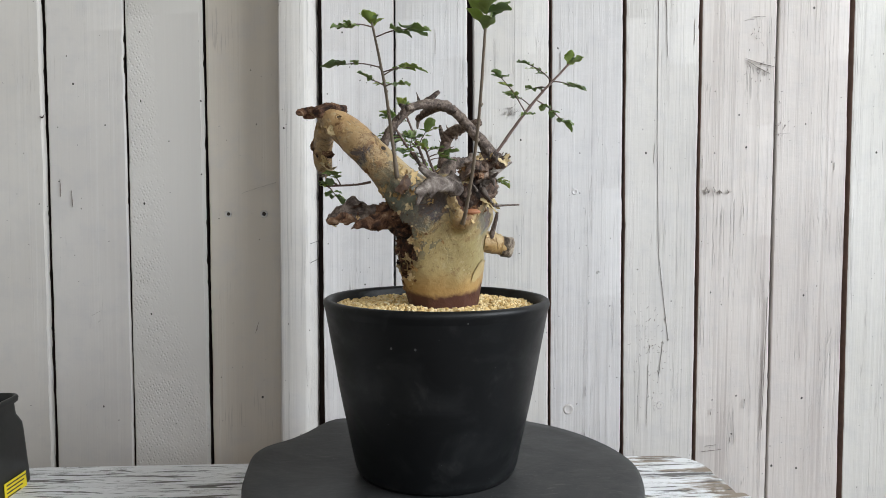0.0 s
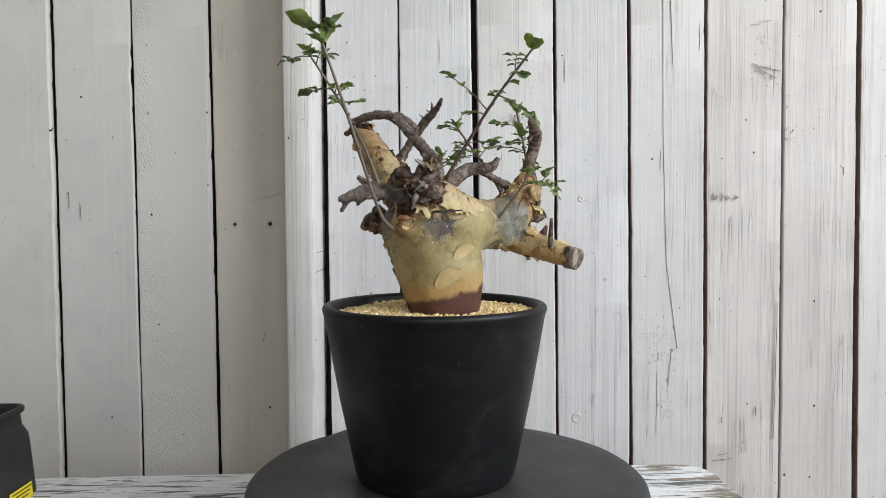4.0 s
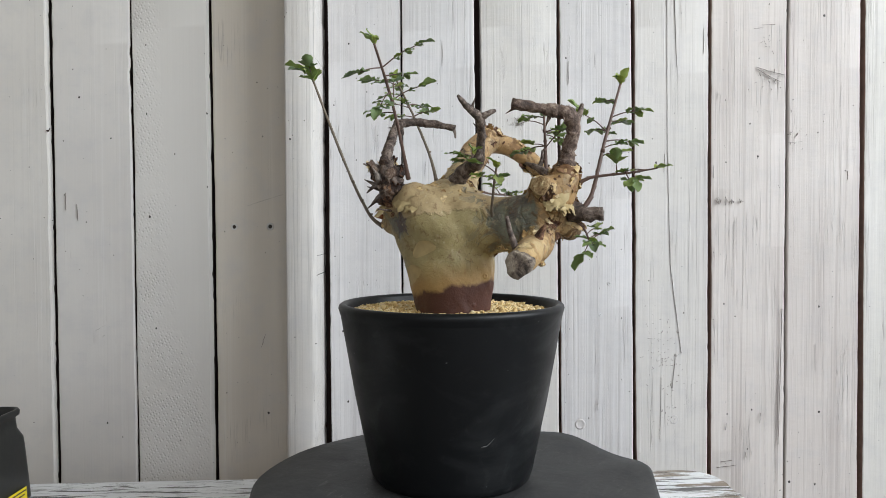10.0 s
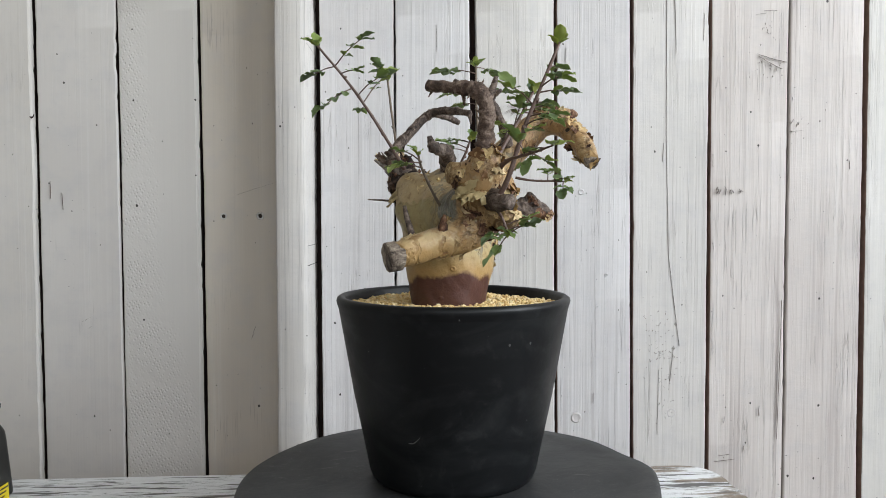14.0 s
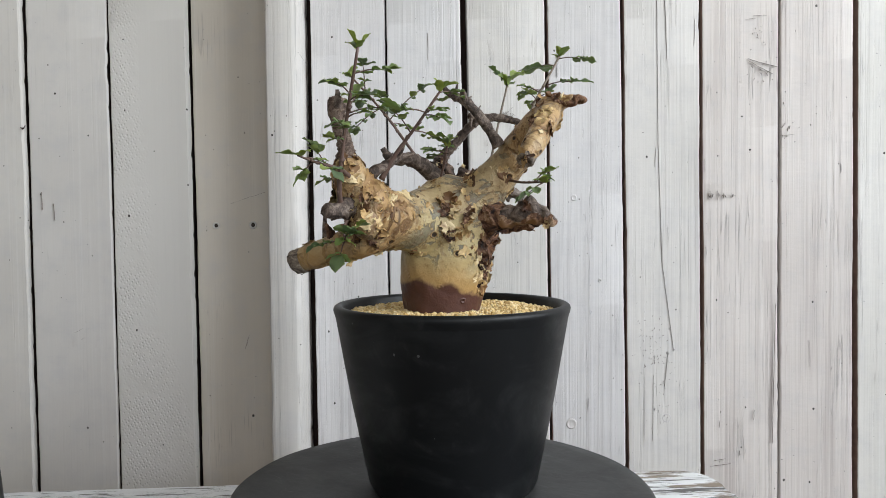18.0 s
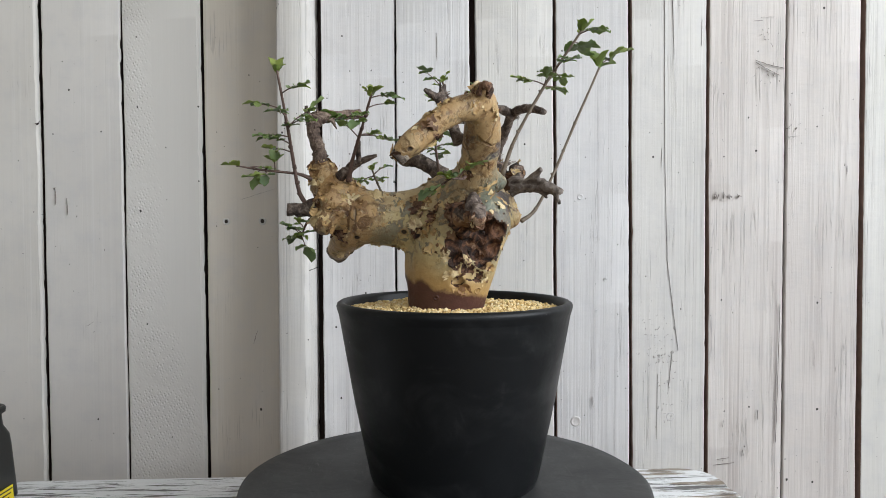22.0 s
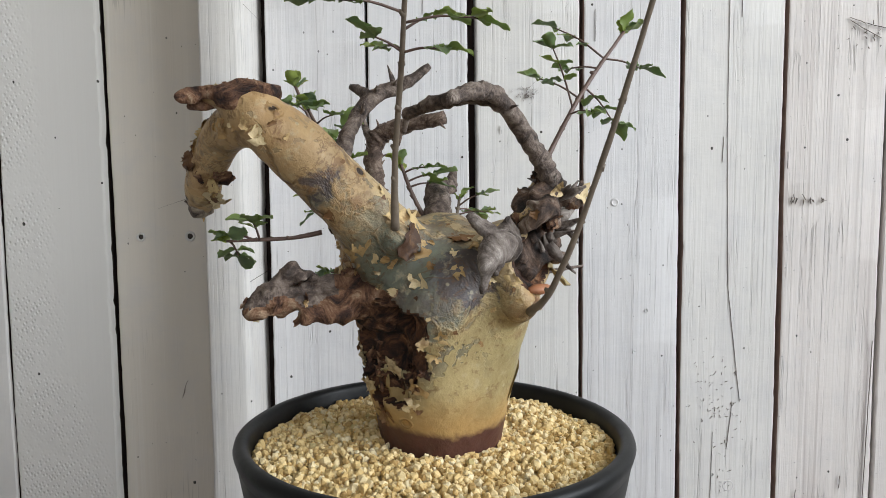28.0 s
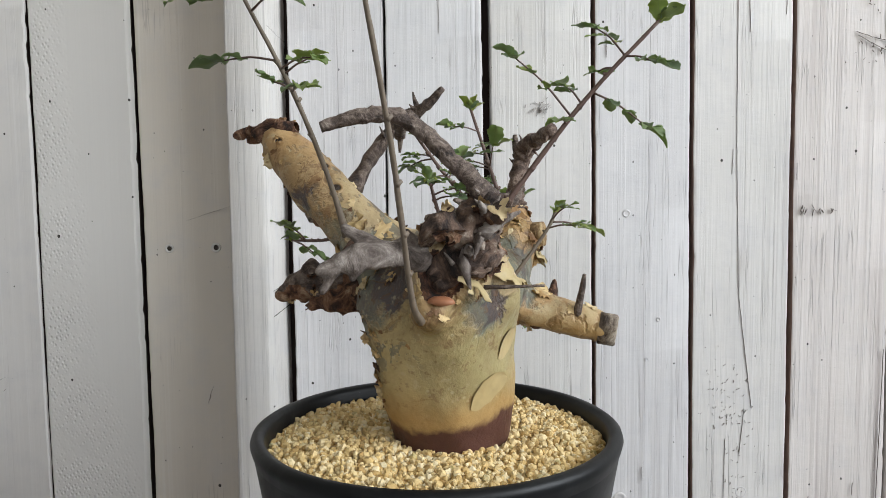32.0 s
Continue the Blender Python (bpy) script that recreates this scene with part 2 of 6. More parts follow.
def plaster():
    # Tone of the unseen walls, chosen for the light they bounce.
    n = Nodes("room_plaster")
    v = n.noise(3.0, n.coords(), 4)
    return n.done(n.mix(v, (0.33, 0.305, 0.262), (0.41, 0.38, 0.332)), 0.9, n.bump(n.noise(60.0, n.coords(), 3), 0.2))


def distressed_top():
    """Worn white paint over grey-brown wood: long dark grain cracks, paint thinning to bare wood towards the ends."""
    n = Nodes("distressed_white_table_wood")
    g = n.noise(1.0, n.coords((12.0, 140, 190)), 5, 0.6, 0.6)
    g2 = n.noise(1.0, n.coords((16.0, 170, 260)), 4, 0.6, 0.5)
    wide = n.noise(1.0, n.coords((6.0, 70, 60)), 4, 0.6)
    patch = n.noise(26.0, n.coords((0.6, 1.5, 1)), 6, 0.7, 0.6)
    x, y, z = n.xyz(n.coords())
    edge = n.math("MULTIPLY", n.ramp(n.math("MULTIPLY", x, 2.0), [(0.30, 0.0), (0.50, 1.0)]), 0.125)
    wear = n.math("ADD", n.math("ADD", n.math("MULTIPLY", g, 0.42), n.math("MULTIPLY", patch, 0.58)), edge)
    paint = n.ramp(wear, [(0.60, 0.0), (0.66, 1.0)])
    wood = n.mix(wide, (0.17, 0.14, 0.11), (0.40, 0.33, 0.26))
    white = n.mix(patch, (0.80, 0.815, 0.83), (0.92, 0.93, 0.945))
    white = n.mix(n.ramp(wide, [(0.42, 0.25), (0.60, 0.0)]), white, (0.50, 0.50, 0.50))
    col = n.mix(paint, white, wood)
    line = n.math("MAXIMUM", n.ramp(g, [(0.395, 1.0), (0.42, 0.0)]), n.math("MAXIMUM", n.ramp(g2, [(0.375, 1.0), (0.40, 0.0)]), n.ramp(g, [(0.575, 0.0), (0.585, 0.9), (0.597, 0.0)])))
    col = n.mix(n.math("MULTIPLY", line, 0.9), col, (0.085, 0.08, 0.075))
    h = n.math("SUBTRACT", n.math("SUBTRACT", n.math("MULTIPLY", g, 0.5), line), n.math("MULTIPLY", paint, 0.5))
    return n.done(col, 0.62, n.bump(h, 0.8, 0.0014), 0.0, 0.35)


def black_ceramic():
    """Matte black glaze, handled: broad wiped smears that are a little glossier, dusty rubs and pin-point specks."""
    n = Nodes("matte_black_pot")
    c = n.coords()
    v = n.noise(26.0, c, 5, 0.6)
    sm = n.noise(16.0, n.coords((1, 1, 1.6)), 5, 0.62, 1.0)
    rub = n.noise(60.0, n.coords((1, 1, 0.8)), 5, 0.7, 0.8)
    dust = n.specks(60.0, None, 0.012, 0.05, 0.25)
    col = n.mix(n.ramp(sm, [(0.50, 0.0), (0.70, 0.9)]), (0.0056, 0.0063, 0.0072), (0.0165, 0.0178, 0.0186))
    col = n.mix(n.math("MULTIPLY", n.ramp(rub, [(0.56, 0.0), (0.72, 0.32)]), n.ramp(sm, [(0.46, 0.0), (0.6, 1.0)])), col, (0.050, 0.0515, 0.052))
    col = n.mix(n.math("MULTIPLY", dust, 0.6), col, (0.14, 0.14, 0.14))
    rough = n.math("ADD", n.ramp(sm, [(0.36, 0.50), (0.66, 0.38)]), n.math("MULTIPLY", n.math("SUBTRACT", v, 0.5), 0.14))
    return n.done(col, rough, n.bump(n.math("ADD", n.noise(240.0, c, 3), n.math("MULTIPLY", n.noise(34.0, c, 2), 1.2)), 0.08, 0.0008), 0.0, 0.26)


def slate():
    """Dark grey disc with wiped arcs, pale scuffs and dust."""
    n = Nodes("dark_grey_turntable_disc")
    v = n.noise(18.0, n.coords(), 6, 0.65, 0.5)
    s = n.noise(30.0, n.coords((1, 2.4, 1)), 6, 0.72, 1.6)
    scuff = n.noise(1.0, n.coords((26, 120, 20)), 5, 0.7, 2.2)
    where = n.ramp(n.noise(11.0, n.coords(), 3, 0.6), [(0.45, 0.0), (0.60, 1.0)])
    col = n.mix(v, (0.017, 0.0178, 0.019), (0.031, 0.0322, 0.034))
    col = n.mix(n.math("MULTIPLY", n.ramp(s, [(0.50, 0.0), (0.66, 0.6)]), 0.6), col, (0.062, 0.062, 0.062))
    col = n.mix(n.math("MULTIPLY", n.ramp(scuff, [(0.61, 0.0), (0.68, 0.5)]), where), col, (0.13, 0.125, 0.12))
    col = n.mix(n.math("MULTIPLY", n.ramp(n.noise(900.0, n.coords(), 2), [(0.66, 0.0), (0.72, 0.6)]), where), col, (0.16, 0.155, 0.15))
    return n.done(col, n.ramp(v, [(0.3, 0.48), (0.7, 0.68)]), n.bump(n.math("ADD", v, n.math("MULTIPLY", n.noise(160.0, n.coords(), 3), 0.2)), 0.35, 0.002), 0.0, 0.6)


def plain(name, col, rough=0.5, grain=80.0, vary=0.25, metal=0.0, spec=0.5):
    n = Nodes(name)
    v = n.noise(grain, n.coords(), 4, 0.6)
    lo = tuple(c * (1 - vary) for c in col)
    hi = tuple(min(1.0, c * (1 + vary)) for c in col)
    return n.done(n.mix(v, lo, hi), rough, n.bump(v, 0.15, 0.0008), metal, spec)


def bark_skin():
    """Papery tan skin over a grey-green trunk, maroon where the root swells into the soil."""
    n = Nodes("peeling_tan_bark_skin")
    c = n.coords()
    x, y, z = n.xyz(c)
    big = n.noise(30.0, c, 6, 0.62, 0.7)
    mid = n.noise(90.0, c, 5, 0.65, 0.5)
    fine = n.noise(330.0, c, 4, 0.65)

    def near(p, r, soft=0.006):
        d = n.nt.nodes.new("ShaderNodeVectorMath")
        d.operation = "DISTANCE"
        n.put(d.inputs[0], c)
        d.inputs[1].default_value = p
        v = n.math("ADD", d.outputs["Value"], n.math("MULTIPLY", n.math("SUBTRACT", mid, 0.5), 0.034))
        return n.ramp(n.math("MULTIPLY", v, 10.0), [(r * 10 - soft * 5, 1.0), (r * 10 + soft * 5, 0.0)])

    cream = n.mix(fine, (0.42, 0.325, 0.145), (0.56, 0.455, 0.24))
    olive = n.mix(fine, (0.30, 0.245, 0.105), (0.41, 0.34, 0.165))
    ochre = n.mix(mid, (0.30, 0.155, 0.055), (0.60, 0.415, 0.205))
    # body: olive on the smooth side, cream where the paper still clings
    body = n.mix(n.ramp(n.math("ADD", x, n.math("MULTIPLY", big, 0.05)), [(0.015, 0.0), (0.045, 1.0)]), cream, olive)
    skirt = n.ramp(n.math("ADD", z, n.math("MULTIPLY", n.math("SUBTRACT", n.noise(48.0, c, 4, 0.6, 0.6), 0.5), 0.036)), [(0.2062, 0.0), (0.2070, 1.0)])
    tear = n.ramp(n.math("ADD", z, n.math("MULTIPLY", n.math("SUBTRACT", n.noise(48.0, c, 4, 0.6, 0.6), 0.5), 0.036)), [(0.2050, 0.0), (0.2060, 1.0), (0.2068, 0.0)])
    body = n.mix(skirt, body, n.mix(fine, (0.44, 0.325, 0.165), (0.56, 0.44, 0.255)))
    body = n.mix(n.math("MULTIPLY", tear, 0.75), body, (0.20, 0.10, 0.04))
    # ochre paper on the limbs
    far = n.math("SQRT", n.math("ADD", n.math("MULTIPLY", x, x), n.math("MULTIPLY", y, y)))
    limb = n.ramp(n.math("ADD", far, n.math("MULTIPLY", n.math("SUBTRACT", mid, 0.5), 0.03)), [(0.044, 0.0), (0.058, 1.0)])
    worn = n.ramp(n.noise(70.0, c, 6, 0.7, 0.9), [(0.53, 0.0), (0.60, 0.8)])
    ochre = n.mix(n.ramp(big, [(0.44, 0.0), (0.64, 0.6)]), ochre, n.mix(fine, (0.54, 0.38, 0.17), (0.64, 0.50, 0.28)))
    ochre = n.mix(worn, ochre, n.mix(fine, (0.15, 0.070, 0.028), (0.33, 0.19, 0.085)))
    # the pruned stub keeps a smooth pale skin
    stub = n.math("MAXIMUM", near((0.022, 0.073, 0.180), 0.011), n.math("MAXIMUM", near((0.034, 0.0755, 0.177), 0.011), near((0.046, 0.078, 0.174), 0.012)))
    ochre = n.mix(n.math("MULTIPLY", stub, 0.9), ochre, n.mix(fine, (0.54, 0.42, 0.22), (0.64, 0.54, 0.34)))
    col = n.mix(limb, body, ochre)
    # plates of paper with dark torn edges
    ve = n.add("ShaderNodeTexVoronoi", Scale=78.0)
    ve.feature = "DISTANCE_TO_EDGE"
    warp = n.nt.nodes.new("ShaderNodeVectorMath")
    warp.operation = "ADD"
    wob = n.add("ShaderNodeTexNoise", Scale=60.0, Detail=4.0)
    n.put(wob.inputs["Vector"], c)
    sc = n.nt.nodes.new("ShaderNodeVectorMath")
    sc.operation = "SCALE"
    n.put(sc.inputs[0], wob.outputs["Color"])
    sc.inputs["Scale"].default_value = 0.022
    n.put(warp.inputs[0], n.coords((1.0, 1.0, 0.7)))
    n.put(warp.inputs[1], sc.outputs[0])
    n.put(ve.inputs["Vector"], warp.outputs[0])
    plate = n.math("MULTIPLY", n.ramp(ve.outputs["Distance"], [(0.0, 1.0), (0.05, 0.8), (0.10, 0.0)]), n.ramp(n.noise(44.0, c, 3, 0.6), [(0.47, 0.0), (0.56, 1.0)]))
    plate = n.math("MULTIPLY", plate, limb)
    col = n.mix(n.math("MULTIPLY", plate, 0.85), col, (0.115, 0.055, 0.022))
    # skin laid bare in ragged patches
    bare = n.ramp(big, [(0.545, 0.0), (0.556, 1.0)])
    up = n.ramp(n.math("ADD", z, n.math("MULTIPLY", big, 0.02)), [(0.172, 0.0), (0.186, 1.0)])
    spots = n.math("MULTIPLY", n.ramp(n.noise(120.0, c, 3, 0.6, 0.3), [(0.57, 0.0), (0.59, 1.0)]), up)
    patch = n.math("MAXIMUM", near((-0.022, -0.036, 0.208), 0.021), near((0.013, 0.054, 0.203), 0.019))
    patch = n.math("MAXIMUM", patch, near((-0.056, -0.022, 0.2415), 0.0075))
    patch = n.math("MAXIMUM", patch, near((0.026, -0.032, 0.197), 0.0095))
    rugged = n.ramp(n.math("ADD", n.math("SUBTRACT", x, n.math("MULTIPLY", y, 0.3)), 0.05), [(0.052, 1.0), (0.066, 0.08)])
    up = n.math("MULTIPLY", up, rugged)
    spots = n.math("MULTIPLY", spots, n.math("MULTIPLY", rugged, n.math("SUBTRACT", 1.0, n.math("MULTIPLY", limb, 0.6))))
    bare = n.math("MULTIPLY", bare, n.math("SUBTRACT", 1.0, n.math("MULTIPLY", limb, 0.85)))
    bare = n.math("MAXIMUM", n.math("MULTIPLY", n.math("MULTIPLY", bare, up), 0.8), n.math("MAXIMUM", patch, n.math("MULTIPLY", spots, 0.8)))
    skin = n.mix(n.ramp(mid, [(0.4, 0.0), (0.62, 1.0)]), (0.165, 0.185, 0.145), (0.085, 0.084, 0.088))
    skin = n.mix(n.math("MULTIPLY", n.ramp(fine, [(0.58, 0.0), (0.7, 1.0)]), 0.5), skin, (0.30, 0.25, 0.13))
    col = n.mix(n.math("MULTIPLY", bare, 0.92), col, skin)
    teal = n.math("MAXIMUM", near((-0.0440, -0.0280, 0.211), 0.012), near((-0.030, -0.034, 0.212), 0.012))
    col = n.mix(n.math("MULTIPLY", teal, 0.75), col, n.mix(fine, (0.115, 0.145, 0.115), (0.21, 0.24, 0.185)))
    violet = n.math("MAXIMUM", near((-0.0095, -0.0430, 0.2075), 0.0112, 0.002), n.math("MAXIMUM", near((0.0295, -0.026, 0.198), 0.0055, 0.003), near((-0.0600, -0.0250, 0.2440), 0.0060, 0.002)))
    col = n.mix(n.math("MULTIPLY", violet, 0.9), col, n.mix(mid, (0.050, 0.042, 0.050), (0.105, 0.09, 0.095)))
    # brown torn rims of the paper and flecks
    rim = n.ramp(big, [(0.530, 0.0), (0.541, 1.0), (0.549, 0.0)])
    col = n.mix(n.math("MULTIPLY", n.math("MULTIPLY", rim, up), 0.7), col, (0.13, 0.065, 0.025))
    fleck = n.ramp(n.noise(210.0, c, 3, 0.7, 0.2), [(0.585, 0.0), (0.64, 0.8)])
    col = n.mix(n.math("MULTIPLY", fleck, 0.6), col, (0.17, 0.085, 0.035))
    dirt = n.noise(64.0, n.coords((1, 1, 0.7)), 6, 0.7, 0.8)
    col = n.mix(n.ramp(dirt, [(0.42, 0.0), (0.7, 0.55)]), col, n.mix(0.75, col, (0.16, 0.085, 0.035)))
    pale = n.ramp(n.noise(150.0, c, 4, 0.7), [(0.58, 0.0), (0.68, 0.45)])
    col = n.mix(pale, col, (0.50, 0.42, 0.27))
    # pale pin-point pores on the smooth side
    pore = n.math("MULTIPLY", n.ramp(n.voronoi(190.0, c), [(0.0, 0.75), (0.12, 0.6), (0.17, 0.0)]), n.ramp(n.noise(60.0, c, 2), [(0.47, 0.0), (0.56, 1.0)]))
    col = n.mix(n.math("MULTIPLY", pore, 0.6), col, (0.60, 0.53, 0.35))
    # round branch scars, dark in the middle
    ring = n.voronoi(52.0, n.coords((1, 1, 1.2)))
    here = n.math("MULTIPLY", rugged, n.ramp(n.noise(36.0, c, 2), [(0.43, 0.0), (0.46, 1.0)]))
    scar = n.math("MULTIPLY", n.ramp(ring, [(0.0, 1.0), (0.085, 1.0), (0.11, 0.0)]), here)
    lip = n.math("MULTIPLY", n.ramp(ring, [(0.10, 0.0), (0.13, 1.0), (0.17, 0.0)]), here)
    col = n.mix(lip, col, (0.34, 0.20, 0.08))
    col = n.mix(scar, col, (0.030, 0.017, 0.010))
    # bare root: higher on the far side
    zz = n.math("ADD", n.math("SUBTRACT", z, n.math("MULTIPLY", y, 0.21)), n.math("MULTIPLY", n.math("SUBTRACT", big, 0.5), 0.022))
    col = n.mix(n.ramp(n.math("MULTIPLY", zz, 5.0), [(0.770, 0.85), (0.845, 0.0)]), col, n.mix(fine, (0.34, 0.195, 0.065), (0.50, 0.32, 0.125)))
    col = n.mix(n.ramp(n.math("MULTIPLY", zz, 5.0), [(0.738, 1.0), (0.756, 0.0)]), col, n.mix(mid, (0.042, 0.0165, 0.013), (0.125, 0.052, 0.037)))
    h = n.math("ADD", n.math("MULTIPLY", bare, -0.8), n.math("ADD", n.math("MULTIPLY", mid, 0.6), n.math("MULTIPLY", fine, 0.35)))
    h = n.math("SUBTRACT", h, n.math("ADD", n.math("MULTIPLY", scar, 0.9), n.math("MULTIPLY", plate, 0.8)))
    h = n.math("ADD", h, n.math("MULTIPLY", skirt, 0.9))
    h = n.math("ADD", h, n.math("ADD", n.math("MULTIPLY", lip, 0.5), n.math("MULTIPLY", limb, n.math("MULTIPLY", big, 1.5))))
    return n.done(col, n.ramp(mid, [(0.3, 0.40), (0.7, 0.58)]), n.bump(h, 0.7, 0.0013), 0.0, 0.45)


def dead_wood(name, stops, grain=110.0, relief=1.0):
    n = Nodes(name)
    c = n.coords()
    g = n.noise(grain, c, 8, 0.68, 0.9)
    v = n.noise(300.0, c, 4, 0.7)
    col = n.ramp(n.math("ADD", n.math("MULTIPLY", g, 0.85), n.math("MULTIPLY", v, 0.15)), stops)
    return n.done(col, 0.8, n.bump(n.math("ADD", g, n.math("MULTIPLY", v, 0.3)), relief, 0.003))


def branch_bark(name, stops):
    n = Nodes(name)
    c = n.coords()
    g = n.noise(130.0, c, 5, 0.72, 0.6)
    v = n.noise(460.0, c, 3, 0.6)
    col = n.ramp(n.math("ADD", n.math("MULTIPLY", g, 0.75), n.math("MULTIPLY", v, 0.25)), stops)
    return n.done(col, 0.72, n.bump(n.math("ADD", g, n.math("MULTIPLY", v, 0.5)), 0.9, 0.0018))


def leaf_green(name, stops, thin_colour):
    n = Nodes(name)
    r = n.random()
    c = n.coords()
    v = n.noise(220.0, c, 3)
    x, y, z = n.xyz(c)
    col = n.ramp(r, stops)
    col = n.mix(n.math("MULTIPLY", v, 0.4), col, (0.16, 0.22, 0.12))
    vein = n.ramp(n.math("MULTIPLY", n.math("ABSOLUTE", y), 1000.0), [(0.12, 0.5), (0.4, 0.0)])
    col = n.mix(vein, col, (0.24, 0.30, 0.12))
    n.done(col, 0.36, n.bump(v, 0.25, 0.0006), 0.0, 0.5)
    thin = n.add("ShaderNodeBsdfTranslucent")
    n.put(thin.inputs["Color"], n.mix(0.5, col, thin_colour))
    mx = n.nt.nodes.new("ShaderNodeMixShader")
    mx.inputs[0].default_value = 0.46
    n.put(mx.inputs[1], n.bsdf.outputs[0])
    n.put(mx.inputs[2], thin.outputs[0])
    n.put(n.nt.nodes["Material Output"].inputs["Surface"], mx.outputs[0])
    return n.mat


def paper_bark():
    n = Nodes("ochre_paper_bark")
    r = n.random()
    v = n.noise(190.0, n.coords(), 4, 0.65)
    col = n.ramp(r, [(0.0, (0.060, 0.028, 0.015)), (0.16, (0.20, 0.10, 0.040)), (0.36, (0.46, 0.29, 0.12)), (0.7, (0.60, 0.435, 0.205)), (1.0, (0.68, 0.56, 0.34))])
    col = n.mix(n.ramp(v, [(0.5, 0.0), (0.68, 0.75)]), col, (0.20, 0.10, 0.04))
    return n.done(col, 0.6, n.bump(v, 0.6, 0.0012))


def grit():
    n = Nodes("golden_pumice_grit")
    g = n.nt.nodes.new("ShaderNodeNewGeometry").outputs["Random Per Island"]
    v = n.noise(420.0, n.coords(), 3)
    col = n.ramp(g, [(0.0, (0.34, 0.21, 0.07)), (0.12, (0.60, 0.42, 0.17)), (0.5, (0.76, 0.58, 0.28)), (0.8, (0.82, 0.68, 0.40)), (0.95, (0.82, 0.73, 0.50)), (1.0, (0.46, 0.38, 0.15))])
    col = n.mix(n.math("MULTIPLY", v, 0.35), col, (0.50, 0.34, 0.14))
    return n.done(col, 0.85, n.bump(v, 0.5, 0.0006))


M_GAP, M_PLASTER, M_TABLE = gap_wood(), plaster(), distressed_top()
M_POT, M_DISC, M_SKIN = black_ceramic(), slate(), bark_skin()
M_LEAF = leaf_green("green_leaf", [(0.0, (0.18, 0.245, 0.155)), (0.4, (0.25, 0.34, 0.16)), (0.8, (0.33, 0.43, 0.145)), (1.0, (0.45, 0.51, 0.15))], (0.34, 0.48, 0.08))
M_YOUNG = leaf_green("young_yellow_green_leaf", [(0.0, (0.24, 0.34, 0.10)), (0.6, (0.36, 0.45, 0.11)), (1.0, (0.50, 0.54, 0.13))], (0.46, 0.56, 0.08))
M_GRIT = grit()
M_DEAD = dead_wood("dark_broken_dead_wood", [(0.39, (0.014, 0.007, 0.005)), (0.46, (0.070, 0.030, 0.017)), (0.54, (0.21, 0.105, 0.056)), (0.65, (0.44, 0.31, 0.20))])
M_ROT = dead_wood("dark_rotten_hollow_wood", [(0.41, (0.010, 0.005, 0.003)), (0.49, (0.055, 0.022, 0.011)), (0.57, (0.165, 0.070, 0.030)), (0.67, (0.38, 0.23, 0.12))])
M_BURR = dead_wood("blackish_brown_burr_wood", [(0.40, (0.008, 0.005, 0.004)), (0.48, (0.050, 0.031, 0.023)), (0.56, (0.15, 0.095, 0.066)), (0.68, (0.46, 0.39, 0.32))], 62.0)
M_KNOT = dead_wood("silver_grey_dead_wood", [(0.36, (0.022, 0.016, 0.013)), (0.45, (0.095, 0.073, 0.061)), (0.54, (0.21, 0.175, 0.152)), (0.65, (0.46, 0.415, 0.37))], 70.0, 0.7)
M_BRANCH = branch_bark("grey_branch_bark", [(0.36, (0.022, 0.016, 0.014)), (0.47, (0.085, 0.060, 0.048)), (0.56, (0.195, 0.150, 0.122)), (0.68, (0.34, 0.285, 0.24))])
M_BROWN = branch_bark("brown_branch_bark", [(0.36, (0.036, 0.022, 0.017)), (0.48, (0.115, 0.075, 0.056)), (0.57, (0.24, 0.175, 0.135)), (0.70, (0.38, 0.31, 0.25))])
M_STEM = plain("brown_green_young_stem", (0.165, 0.13, 0.095), 0.55, 300.0, 0.45)
M_SHOOT = plain("reddish_young_shoot", (0.125, 0.078, 0.062), 0.5, 300.0, 0.35)
M_PAPER = paper_bark()
M_CUT = dead_wood("grey_cut_wood", [(0.38, (0.035, 0.027, 0.022)), (0.46, (0.15, 0.115, 0.09)), (0.55, (0.31, 0.255, 0.195)), (0.65, (0.50, 0.43, 0.34))])
M_CUTPALE = dead_wood("pale_ochre_cut_wood", [(0.38, (0.13, 0.07, 0.03)), (0.47, (0.30, 0.19, 0.085)), (0.56, (0.46, 0.33, 0.17)), (0.66, (0.58, 0.46, 0.28))])
M_FLOOR = plain("unseen_dark_floor", (0.075, 0.05, 0.035), 0.6, 20.0, 0.4)
M_PLASTIC = plain("black_nursery_plastic", (0.016, 0.017, 0.017), 0.42, 120.0, 0.2)
M_YELLOW = plain("yellow_printed_label", (0.85, 0.68, 0.02), 0.45, 60.0, 0.04)
M_PRINT = plain("black_print", (0.03, 0.03, 0.03), 0.6, 60.0, 0.1)
M_NAIL = plain("rusty_screw_head", (0.045, 0.036, 0.03), 0.6, 300.0, 0.4, 0.3)
M_STEELBASE = plain("black_turntable_base", (0.02, 0.02, 0.02), 0.5)
M_EDGE = plain("red_brown_raw_board_edge", (0.20, 0.125, 0.095), 0.8, 120.0, 0.45)
M_FRESH = plain("orange_brown_fresh_wood", (0.40, 0.17, 0.085), 0.45, 300.0, 0.3)
M_PEEL = plain("thin_golden_bark_sheet", (0.44, 0.335, 0.16), 0.5, 120.0, 0.3)
M_CRACK = plain("grey_brown_crack", (0.145, 0.115, 0.10), 0.85, 300.0, 0.5)
M_SCRATCH = plain("pale_scratch_in_glaze", (0.075, 0.075, 0.075), 0.8, 300.0, 0.3)
M_CREAM = plain("cream_paper_bark", (0.47, 0.37, 0.19), 0.55, 140.0, 0.3)


